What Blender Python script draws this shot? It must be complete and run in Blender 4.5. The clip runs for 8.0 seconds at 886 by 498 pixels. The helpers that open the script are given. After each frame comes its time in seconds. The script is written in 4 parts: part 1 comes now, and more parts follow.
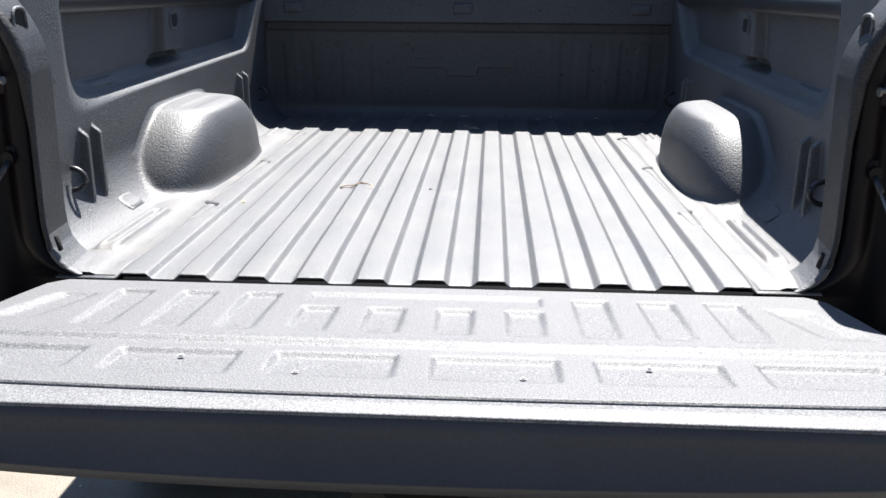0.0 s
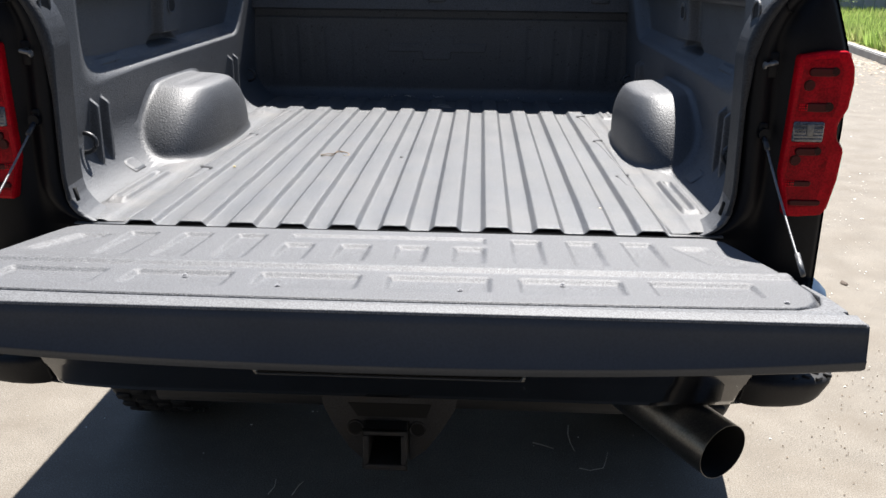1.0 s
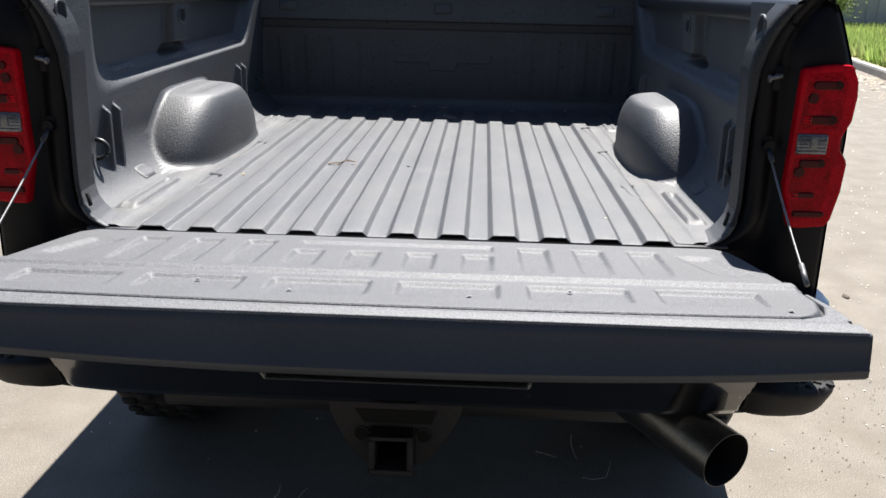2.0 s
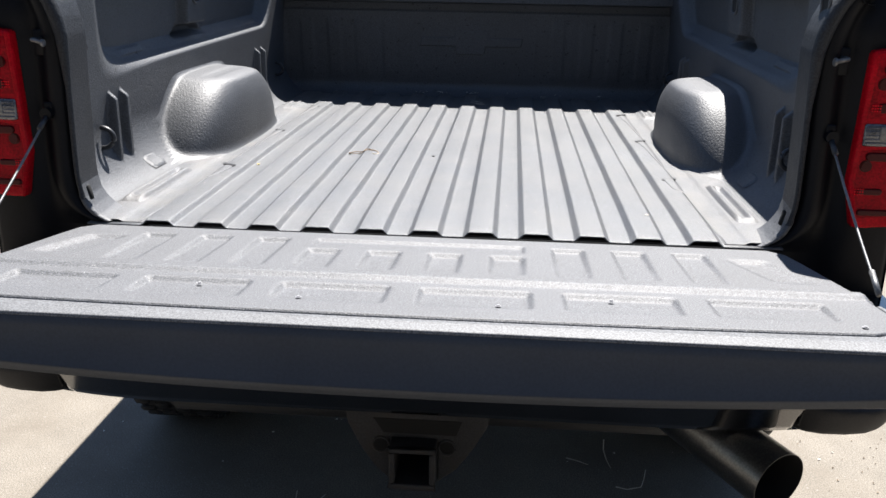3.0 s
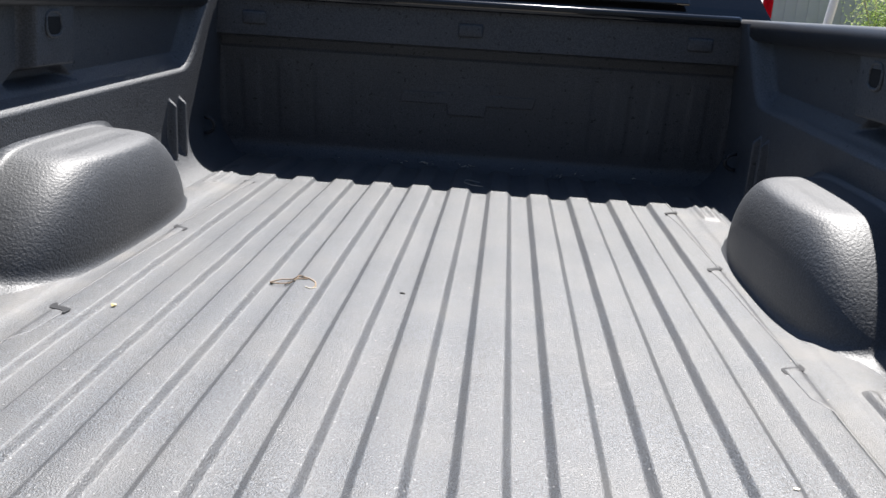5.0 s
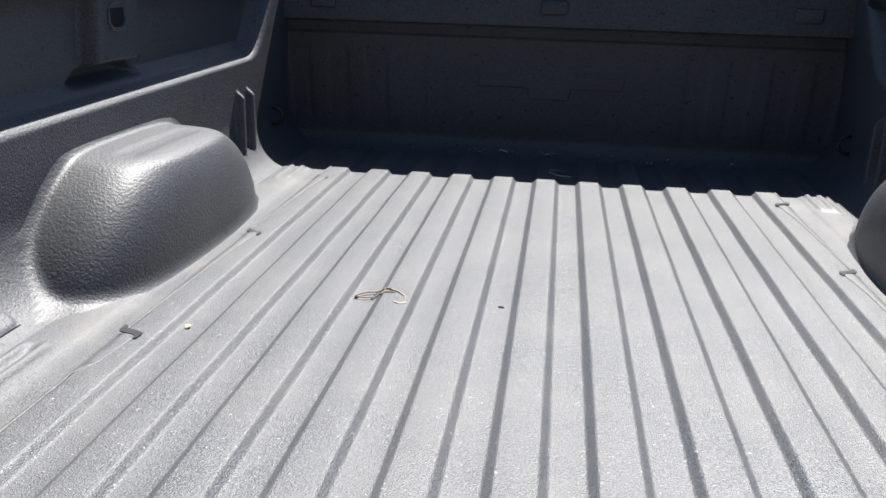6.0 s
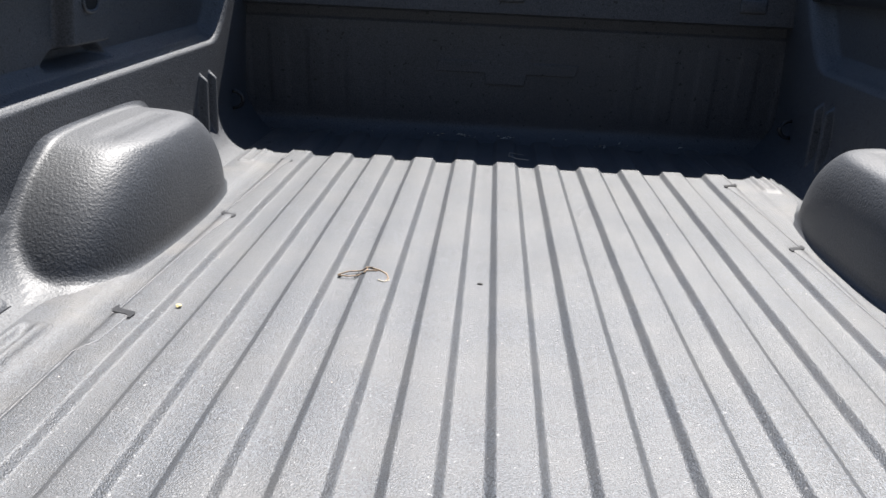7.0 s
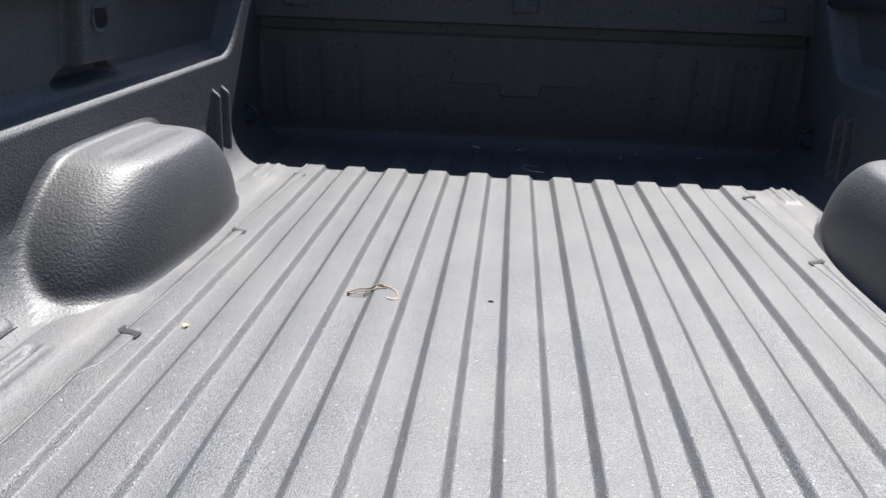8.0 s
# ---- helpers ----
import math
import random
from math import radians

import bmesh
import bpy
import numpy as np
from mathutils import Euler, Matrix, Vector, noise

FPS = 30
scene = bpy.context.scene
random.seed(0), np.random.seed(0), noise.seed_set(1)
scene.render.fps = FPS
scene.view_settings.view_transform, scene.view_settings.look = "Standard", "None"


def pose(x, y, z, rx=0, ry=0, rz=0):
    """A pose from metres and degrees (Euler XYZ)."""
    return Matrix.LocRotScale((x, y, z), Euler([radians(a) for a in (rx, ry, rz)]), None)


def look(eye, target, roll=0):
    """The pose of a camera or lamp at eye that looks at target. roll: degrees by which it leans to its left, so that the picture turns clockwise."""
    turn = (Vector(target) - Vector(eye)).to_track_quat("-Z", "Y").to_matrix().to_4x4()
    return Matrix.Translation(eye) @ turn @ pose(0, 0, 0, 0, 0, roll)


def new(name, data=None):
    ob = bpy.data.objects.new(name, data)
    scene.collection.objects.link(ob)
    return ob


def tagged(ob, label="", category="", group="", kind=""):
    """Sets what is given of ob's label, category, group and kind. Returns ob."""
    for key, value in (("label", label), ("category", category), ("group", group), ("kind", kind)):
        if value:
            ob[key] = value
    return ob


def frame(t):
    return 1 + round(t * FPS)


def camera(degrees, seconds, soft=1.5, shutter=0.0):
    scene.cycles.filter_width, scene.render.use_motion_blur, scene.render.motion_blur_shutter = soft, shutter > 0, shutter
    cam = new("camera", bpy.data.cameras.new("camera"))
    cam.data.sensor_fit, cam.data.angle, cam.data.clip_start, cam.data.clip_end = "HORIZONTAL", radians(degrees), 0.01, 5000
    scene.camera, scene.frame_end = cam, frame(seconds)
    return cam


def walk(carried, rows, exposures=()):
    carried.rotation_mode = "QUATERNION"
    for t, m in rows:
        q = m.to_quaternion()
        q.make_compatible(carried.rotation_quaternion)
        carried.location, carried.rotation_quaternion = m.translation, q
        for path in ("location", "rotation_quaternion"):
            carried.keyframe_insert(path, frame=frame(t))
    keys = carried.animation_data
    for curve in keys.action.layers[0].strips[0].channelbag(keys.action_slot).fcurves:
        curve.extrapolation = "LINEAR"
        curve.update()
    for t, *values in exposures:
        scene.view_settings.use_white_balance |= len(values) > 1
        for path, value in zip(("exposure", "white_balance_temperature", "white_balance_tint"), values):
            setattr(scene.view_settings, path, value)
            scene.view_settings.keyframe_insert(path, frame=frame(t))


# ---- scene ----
cam = camera(54.9, 8.0)
PATH = [
    (0, (0.101, -1.472, 1.451), (-0.001, 0.435, 0.857), 0.4),
    (0.2, (0.118, -1.587, 1.463), (0.05, 0.318, 0.858), -0.2),
    (0.5, (0.142, -1.689, 1.451), (0.083, 0.211, 0.83), -0.1),
    (1, (0.177, -1.762, 1.45), (0.1, 0.14, 0.837), 0.7),
    (1.5, (0.174, -1.782, 1.448), (0.101, 0.128, 0.859), 1.3),
    (1.7, (0.171, -1.787, 1.452), (0.096, 0.124, 0.868), 1.3),
    (2.8, (0.147, -1.709, 1.433), (0.037, 0.191, 0.816), 0.7),
    (3, (0.157, -1.636, 1.432), (0.016, 0.26, 0.81), 1.0),
    (3.5, (0.177, -1.428, 1.439), (-0.055, 0.46, 0.819), 1.5),
    (4, (0.117, -1.204, 1.428), (-0.074, 0.691, 0.817), 0.7),
    (4.1, (0.103, -1.147, 1.432), (-0.062, 0.747, 0.814), 0.3),
    (4.2, (0.086, -1.101, 1.439), (-0.039, 0.798, 0.824), 0.4),
    (5.3, (0.108, -0.606, 1.429), (-0.035, 1.313, 0.885), 4.4),
    (5.5, (0.094, -0.568, 1.424), (-0.089, 1.343, 0.864), 3.9),
    (6, (0.017, -0.556, 1.438), (-0.226, 1.333, 0.827), 1.7),
    (6.5, (-0.042, -0.566, 1.437), (-0.186, 1.323, 0.796), 2.0),
    (7, (-0.054, -0.617, 1.443), (-0.141, 1.277, 0.804), 2.7),
    (7.5, (-0.036, -0.631, 1.444), (-0.093, 1.266, 0.814), 2.4),
    (8, (-0.037, -0.592, 1.45), (-0.175, 1.304, 0.829), 1.9),
]
# the phone's own exposure settles after the first second
EXPOSURES = [(0.0, 2.0), (0.3, 2.0), (0.5, 1.9), (0.8, 1.6), (1.0, 1.5), (1.3, 1.38), (1.7, 1.38), (2.8, 1.64), (3.5, 1.67), (4.2, 1.42), (5.3, 1.55), (6.5, 1.50), (8.0, 1.46)]
walk(cam, [(t, look(eye, target, roll)) for t, eye, target, roll in PATH], EXPOSURES)

# world, sun, exposure
SUN_WAY = Vector((0.122, 0.47, 1.0)).normalized()
world = bpy.data.worlds.new("sky")
scene.world = world
world.use_nodes = True
wn = world.node_tree.nodes
sky = wn.new("ShaderNodeTexSky")
sky.sky_type, sky.sun_disc = "NISHITA", False
sky.sun_elevation = math.asin(SUN_WAY.z)
sky.sun_rotation = math.atan2(SUN_WAY.x, SUN_WAY.y)
sky.ozone_density, sky.dust_density = 3.5, 0.4
world.node_tree.links.new(sky.outputs[0], wn["Background"].inputs[0])
wn["Background"].inputs[1].default_value = 0.046
sun = new("sun", bpy.data.lights.new("sun", "SUN"))
sun.data.energy, sun.data.angle, sun.data.color = 4.8, radians(0.53), (1.0, 0.962, 0.925)
sun.matrix_world = look(SUN_WAY * 30, (0, 0, 0))


# materials
def paint(name, colour, rough=0.5, metal=0.0, coat=0.0, spec=0.5, vary=0.0, vary_scale=3.0, second=None, second_scale=1.2,
          second_lo=0.5, second_hi=0.7, bump=0.0, bump_scale=200.0, bump_size=0.002, rough_vary=0.0, sheen=0.0, grain=0.0, grain_scale=240.0, speck=None, speck_scale=60.0, speck_at=0.72):
    """A principled material: colour with fine and coarse variation, an optional second colour in patches, fine relief."""
    m = bpy.data.materials.new(name)
    m.use_nodes = True
    n, l = m.node_tree.nodes, m.node_tree.links
    b = n["Principled BSDF"]
    b.inputs["Base Color"].default_value = (*colour, 1)
    b.inputs["Roughness"].default_value, b.inputs["Metallic"].default_value = rough, metal
    b.inputs["Coat Weight"].default_value, b.inputs["Coat Roughness"].default_value = coat, 0.04
    b.inputs["Specular IOR Level"].default_value = spec
    b.inputs["Sheen Weight"].default_value, b.inputs["Sheen Roughness"].default_value = sheen, 0.45
    tc = n.new("ShaderNodeTexCoord")

    def noisy(scale, detail=4.0, rough_=0.6):
        t = n.new("ShaderNodeTexNoise")
        t.inputs["Scale"].default_value, t.inputs["Detail"].default_value, t.inputs["Roughness"].default_value = scale, detail, rough_
        l.new(tc.outputs["Object"], t.inputs["Vector"])
        return t.outputs["Fac"]

    def ramp(fac, lo, hi):
        r = n.new("ShaderNodeMapRange")
        r.inputs["From Min"].default_value, r.inputs["From Max"].default_value = lo, hi
        l.new(fac, r.inputs["Value"])
        return r.outputs["Result"]

    def mixed(fac, a, c, kind="MIX"):
        x = n.new("ShaderNodeMix")
        x.data_type, x.blend_type = "RGBA", kind
        for v, i in ((fac, 0), (a, 6), (c, 7)):
            if isinstance(v, (tuple, list)):
                x.inputs[i].default_value = (*v, 1)
            elif isinstance(v, float):
                x.inputs[i].default_value = v
            else:
                l.new(v, x.inputs[i])
        return x.outputs[2]

    out = None
    if vary:
        lo, hi = [tuple(c * k for c in colour) for k in (1 - vary, 1 + vary)]
        out = mixed(ramp(noisy(vary_scale), 0.3, 0.7), lo, hi)
        g = grain or vary * 0.8
        shades = [tuple([k] * 3) for k in (1 - g, 1 + g)]
        out = mixed(1.0, out, mixed(ramp(noisy(grain_scale, 2.0), 0.38, 0.62), shades[0], shades[1]), "MULTIPLY")
    if second:
        out = mixed(ramp(noisy(second_scale, 6.0), second_lo, second_hi), out or colour, second)
    if speck:
        out = mixed(ramp(noisy(speck_scale, 1.0), speck_at, speck_at + 0.03), out or colour, speck)
    if out:
        l.new(out, b.inputs["Base Color"])
    if rough_vary:
        r = n.new("ShaderNodeMapRange")
        r.inputs["To Min"].default_value, r.inputs["To Max"].default_value = rough - rough_vary, rough + rough_vary
        l.new(noisy(vary_scale * 4), r.inputs["Value"])
        l.new(r.outputs["Result"], b.inputs["Roughness"])
    if bump:
        k = n.new("ShaderNodeBump")
        k.inputs["Strength"].default_value, k.inputs["Distance"].default_value = bump, bump_size
        l.new(noisy(bump_scale, 3.0, 0.55), k.inputs["Height"])
        l.new(k.outputs["Normal"], b.inputs["Normal"])
    return m


LINER = paint("sprayed_bed_liner", (0.053, 0.057, 0.064), 0.58, spec=0.75, vary=0.14, vary_scale=4.0, second=(0.070, 0.072, 0.076), second_scale=2.2,
              second_lo=0.54, second_hi=0.9, bump=1.0, bump_scale=250.0, bump_size=0.0014, rough_vary=0.05, grain=0.35, grain_scale=300.0, speck=(0.012, 0.013, 0.015), speck_scale=75.0, speck_at=0.70)
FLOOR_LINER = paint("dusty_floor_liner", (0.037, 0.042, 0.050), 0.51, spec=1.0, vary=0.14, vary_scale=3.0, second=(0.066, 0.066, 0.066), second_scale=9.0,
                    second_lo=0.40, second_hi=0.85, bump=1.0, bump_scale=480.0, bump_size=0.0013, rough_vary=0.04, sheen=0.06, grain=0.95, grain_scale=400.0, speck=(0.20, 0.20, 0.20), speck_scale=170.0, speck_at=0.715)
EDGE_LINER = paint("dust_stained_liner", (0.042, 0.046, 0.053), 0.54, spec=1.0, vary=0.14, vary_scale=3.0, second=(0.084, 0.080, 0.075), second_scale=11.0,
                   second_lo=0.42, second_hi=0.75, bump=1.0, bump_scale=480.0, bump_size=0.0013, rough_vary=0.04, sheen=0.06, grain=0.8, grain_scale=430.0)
WELL_LINER = paint("coarse_sprayed_liner", (0.040, 0.044, 0.051), 0.56, spec=0.85, vary=0.14, vary_scale=4.0, second=(0.050, 0.051, 0.053), second_scale=2.6,
                   second_lo=0.50, second_hi=0.85, bump=0.9, bump_scale=210.0, bump_size=0.0014, rough_vary=0.06, grain=0.35, grain_scale=380.0)
# bright specks paint the rough gate liner's glints into its colour
GATE_LINER = paint("sprayed_gate_liner", (0.057, 0.060, 0.066), 0.64, spec=0.9, vary=0.10, vary_scale=6.0, bump=1.0, bump_scale=460.0, bump_size=0.0008, rough_vary=0.05,
                   grain=0.7, grain_scale=400.0, speck=(0.24, 0.24, 0.24), speck_scale=430.0, speck_at=0.68)
STRIP = paint("gate_edge_liner", (0.084, 0.087, 0.092), 0.66, spec=0.8, vary=0.12, vary_scale=8.0, bump=0.7, bump_scale=420.0, bump_size=0.0008, grain=0.5, grain_scale=380.0)
SCREW = paint("zinc_screw", (0.24, 0.24, 0.25), 0.5, metal=0.0, vary=0.1, vary_scale=90.0)
POST = paint("black_post_paint", (0.005, 0.0055, 0.0075), 0.42, spec=0.16, vary=0.2, vary_scale=3.0, bump=0.05, bump_scale=60.0)
# liner copy made darker, putting the rear post's shade into its colour
POST_EDGE = paint("darkened_post_liner", (0.021, 0.023, 0.027), 0.55, spec=0.3, vary=0.2, vary_scale=9.0, bump=0.9, bump_scale=230.0, bump_size=0.0012, rough_vary=0.08, grain=0.4, grain_scale=300.0)
BLACK = paint("black_body_paint", (0.006, 0.006, 0.007), 0.16, coat=1.0, vary=0.2, vary_scale=2.0, bump=0.02, bump_scale=30.0)
TRIM = paint("black_satin_plastic", (0.022, 0.023, 0.026), 0.42, vary=0.15, vary_scale=5.0, bump=0.25, bump_scale=500.0, bump_size=0.0006, rough_vary=0.06)
CAP = paint("gate_cap_plastic", (0.037, 0.042, 0.051), 0.55, spec=0.4, vary=0.1, vary_scale=4.0, bump=0.15, bump_scale=600.0, bump_size=0.0005, rough_vary=0.05)
MOULDED = paint("black_moulded_plastic", (0.013, 0.013, 0.014), 0.6, spec=0.3, vary=0.2, vary_scale=6.0, bump=0.2, bump_scale=400.0, bump_size=0.0005)
RUBBER = paint("black_rubber", (0.013, 0.013, 0.014), 0.75, vary=0.25, vary_scale=8.0, bump=0.3, bump_scale=120.0)
FRAME_STEEL = paint("dusty_chassis_steel", (0.008, 0.0085, 0.010), 0.7, vary=0.3, vary_scale=6.0, bump=0.3, bump_scale=90.0)
HITCH_STEEL = paint("weathered_hitch_steel", (0.027, 0.027, 0.029), 0.6, spec=0.3, vary=0.3, vary_scale=9.0, second=(0.034, 0.029, 0.026), second_scale=14.0, bump=0.3, bump_scale=120.0)
EXHAUST = paint("blackened_exhaust_steel", (0.15, 0.147, 0.142), 0.32, metal=0.9, vary=0.2, vary_scale=9.0, bump=0.1, bump_scale=160.0, rough_vary=0.1)
# soot in the exhaust bore; elsewhere painted black for the shade inside holes
SOOT_HOLE_BLACK = paint("soot_and_hole_black", (0.004, 0.004, 0.004), 0.9, vary=0.2)
CABLE = paint("galvanised_cable", (0.16, 0.16, 0.16), 0.5, metal=0.7, vary=0.2, vary_scale=60.0)
RED = paint("red_lamp_lens", (0.38, 0.003, 0.010), 0.2, coat=0.06, spec=0.06, vary=0.25, vary_scale=14.0, bump=0.25, bump_scale=170.0)
REFLEX = paint("bright_red_reflector", (0.85, 0.01, 0.02), 0.2, spec=0.2, vary=0.2, vary_scale=60.0)
MID_RED = paint("deep_red_lamp_lens", (0.27, 0.002, 0.008), 0.2, coat=0.06, spec=0.06, vary=0.35, vary_scale=25.0, bump=0.2, bump_scale=170.0)
BOWL_END = paint("black_red_bowl_end", (0.02, 0.001, 0.001), 0.3, spec=0.2, vary=0.2)
DARK_RED = paint("dark_red_lamp_bowl", (0.05, 0.0008, 0.002), 0.3, coat=0.1, spec=0.15, vary=0.2, vary_scale=20.0)
CLEAR = paint("clear_reversing_lens", (0.10, 0.105, 0.12), 0.15, metal=0.5, coat=1.0, vary=0.35, vary_scale=30.0, bump=0.8, bump_scale=90.0)
PLATE = paint("black_plate", (0.008, 0.008, 0.01), 0.3, vary=0.1)
WHITE = paint("white_print", (0.75, 0.75, 0.75), 0.5, vary=0.05)
AMBER = paint("amber_print", (0.65, 0.38, 0.04), 0.5, vary=0.05)
GREY = paint("grey_print", (0.3, 0.3, 0.3), 0.5, vary=0.05)
ASPHALT = paint("bleached_lot_paving", (0.170, 0.151, 0.124), 0.85, vary=0.13, vary_scale=5.0, second=(0.128, 0.108, 0.083), second_scale=3.1, second_lo=0.42,
                second_hi=0.80, bump=0.3, bump_scale=260.0, bump_size=0.0018, grain=0.38, grain_scale=260.0, speck=(0.22, 0.205, 0.18), speck_scale=120.0, speck_at=0.67)
CONCRETE = paint("kerb_concrete", (0.31, 0.305, 0.295), 0.8, vary=0.15, vary_scale=3.0, bump=0.4, bump_scale=60.0)
EARTH = paint("leaf_strewn_earth", (0.32, 0.27, 0.18), 0.9, vary=0.3, vary_scale=2.0, second=(0.12, 0.09, 0.05), second_scale=4.0, bump=0.8, bump_scale=20.0, bump_size=0.02)
UNSEEN_WALL = paint("unseen_wall_dark", (0.022, 0.029, 0.040), 0.9, vary=0.4, vary_scale=0.5)
GRASS = paint("grass", (0.30, 0.41, 0.11), 0.6, vary=0.35, vary_scale=1.5, second=(0.46, 0.44, 0.20), second_scale=0.9, second_lo=0.5, second_hi=0.7)
for leafy in (GRASS,):
    n_, l_ = leafy.node_tree.nodes, leafy.node_tree.links
    thin, blend = n_.new("ShaderNodeBsdfTranslucent"), n_.new("ShaderNodeMixShader")
    blend.inputs[0].default_value = 0.5
    l_.new(n_["Principled BSDF"].inputs["Base Color"].links[0].from_socket, thin.inputs["Color"])
    l_.new(n_["Principled BSDF"].outputs[0], blend.inputs[1])
    l_.new(thin.outputs[0], blend.inputs[2])
    l_.new(blend.outputs[0], n_["Material Output"].inputs["Surface"])
WALL_GREY = paint("grey_block_wall", (0.42, 0.43, 0.44), 0.85, vary=0.1, vary_scale=0.6, bump=0.3, bump_scale=20.0)
PETAL = paint("fallen_petals", (0.78, 0.76, 0.68), 0.7, vary=0.1, vary_scale=9.0)
STRAW = paint("dry_twig", (0.29, 0.21, 0.14), 0.8, vary=0.3, vary_scale=40.0)
PALE = paint("pale_dry_stalk", (0.55, 0.5, 0.42), 0.8, vary=0.2, vary_scale=40.0)
LITTER = paint("pale_leaf_litter", (0.55, 0.45, 0.32), 0.8, vary=0.3, vary_scale=4.0)
GRIT = paint("brown_grit", (0.26, 0.2, 0.14), 0.85, vary=0.4, vary_scale=40.0)
LEAF = paint("dry_leaf", (0.07, 0.05, 0.035), 0.8, vary=0.3, vary_scale=30.0)
YELLOW = paint("pale_yellow_seed", (0.6, 0.5, 0.25), 0.7, vary=0.2, vary_scale=50.0)
CHIP = paint("dark_chip", (0.02, 0.018, 0.015), 0.7, vary=0.2)
GLASS = paint("dark_tinted_glass", (0.01, 0.012, 0.014), 0.05, coat=1.0, spec=0.8)
CAR_WHITE = paint("white_car_paint", (0.7, 0.7, 0.7), 0.25, coat=0.8, vary=0.04)


# mesh helpers
def part(name, data, material, parent=None, label=""):
    """Link a bmesh or a mesh as one object under a thing or a part."""
    if isinstance(data, bmesh.types.BMesh):
        me = bpy.data.meshes.new(name)
        data.to_mesh(me)
        data.free()
    else:
        me = data
    if not me.materials:
        me.materials.append(material)
    ob = new(name, me)
    ob.parent = parent
    return tagged(ob, label)


def smooth(bm, on=True):
    for f in bm.faces:
        f.smooth = on
    return bm


def grid(points, closed_u=False, closed_v=False, flip=False, soft=True):
    """A bmesh from an array of points [u][v]."""
    nu, nv = len(points), len(points[0])
    me = bpy.data.meshes.new("grid")
    faces = []
    for i in range(nu if closed_u else nu - 1):
        for j in range(nv if closed_v else nv - 1):
            a, b, c, d = i * nv + j, ((i + 1) % nu) * nv + j, ((i + 1) % nu) * nv + (j + 1) % nv, i * nv + (j + 1) % nv
            faces.append((a, d, c, b) if flip else (a, b, c, d))
    me.from_pydata([tuple(map(float, p)) for row in points for p in row], [], faces)
    if soft:
        me.shade_smooth()
    return me


def box(sx, sy, sz, at=(0, 0, 0), bevel=0.0, segments=2, turn=None):
    bm = bmesh.new()
    bmesh.ops.create_cube(bm, size=1, matrix=Matrix.Diagonal((sx, sy, sz, 1)))
    if bevel:
        bmesh.ops.bevel(bm, geom=bm.edges[:], offset=bevel, segments=segments, affect="EDGES", profile=0.5)
        smooth(bm)
    bmesh.ops.transform(bm, matrix=Matrix.Translation(at) @ (turn or Matrix()), verts=bm.verts)
    return bm


def tube(points, radius, sides=10, tip=1.0, caps=True):
    """A round bar along a line of points, tapering to tip times its radius."""
    pts = [Vector(p) for p in points]
    rings, up = [], Vector((0.0123, 0.034, 1))
    for i, p in enumerate(pts):
        way = (pts[min(i + 1, len(pts) - 1)] - pts[max(i - 1, 0)]).normalized()
        side = way.cross(up if abs(way.dot(up.normalized())) < 0.95 else Vector((1, 0.1, 0))).normalized()
        over = side.cross(way)
        r = radius * (1 + (tip - 1) * i / (len(pts) - 1))
        rings.append([p + r * (math.cos(a) * side + math.sin(a) * over) for a in [2 * math.pi * k / sides for k in range(sides)]])
    bm = bmesh.new()
    vs = [[bm.verts.new(p) for p in ring] for ring in rings]
    for a, b in zip(vs, vs[1:]):
        for k in range(sides):
            bm.faces.new((a[k], a[(k + 1) % sides], b[(k + 1) % sides], b[k]))
    if caps:
        bm.faces.new(vs[0][::-1]), bm.faces.new(vs[-1])
    bmesh.ops.recalc_face_normals(bm, faces=bm.faces)
    return smooth(bm)


def prism(outline, depth, to=None, bevel=0.0, segments=2):
    """An outline in x and y, drawn up by depth in z, then moved by the matrix to."""
    bm = bmesh.new()
    low = bm.faces.new([bm.verts.new((x, y, 0)) for x, y in outline])
    up = bmesh.ops.extrude_face_region(bm, geom=[low])
    bmesh.ops.translate(bm, vec=(0, 0, depth), verts=[v for v in up["geom"] if isinstance(v, bmesh.types.BMVert)])
    bmesh.ops.recalc_face_normals(bm, faces=bm.faces)
    if bevel:
        bmesh.ops.bevel(bm, geom=bm.edges[:], offset=bevel, segments=segments, affect="EDGES", profile=0.5)
    if to:
        bmesh.ops.transform(bm, matrix=to, verts=bm.verts)
        if to.determinant() < 0:
            bmesh.ops.reverse_faces(bm, faces=bm.faces)
    return bm


def sstep(v, a, b):
    t = np.clip((np.asarray(v, float) - a) / (b - a), 0, 1)
    return t * t * (3 - 2 * t)


def disc(radius, depth, at, turn=None, sides=24, bevel=0.0):
    bm = bmesh.new()
    bmesh.ops.create_cone(bm, cap_ends=True, segments=sides, radius1=radius, radius2=radius, depth=depth)
    if bevel:
        bmesh.ops.bevel(bm, geom=[e for e in bm.edges if len(e.link_faces) == 2 and any(len(f.verts) > 4 for f in e.link_faces)], offset=bevel, segments=2, affect="EDGES")
    bmesh.ops.transform(bm, matrix=Matrix.Translation(at) @ (turn or Matrix()), verts=bm.verts)
    return bm


FACE_BACK = Matrix.Rotation(radians(90), 4, "X")      # prism's x, y become x, z; its depth goes to -y
MIRROR = Matrix.Diagonal((-1, 1, 1, 1))

# ground
FLOOR, RAIL, FRONT = 0.929, 1.435, 1.975
me = bpy.data.meshes.new("ground")
me.from_pydata([(-900, -900, 0), (900, -900, 0), (900, 900, 0), (-900, 900, 0)], [], [(0, 1, 2, 3)])
tagged(part("ground", me, ASPHALT), "sun-bleached pale paving of a car park with grit", "ground", kind="structure")

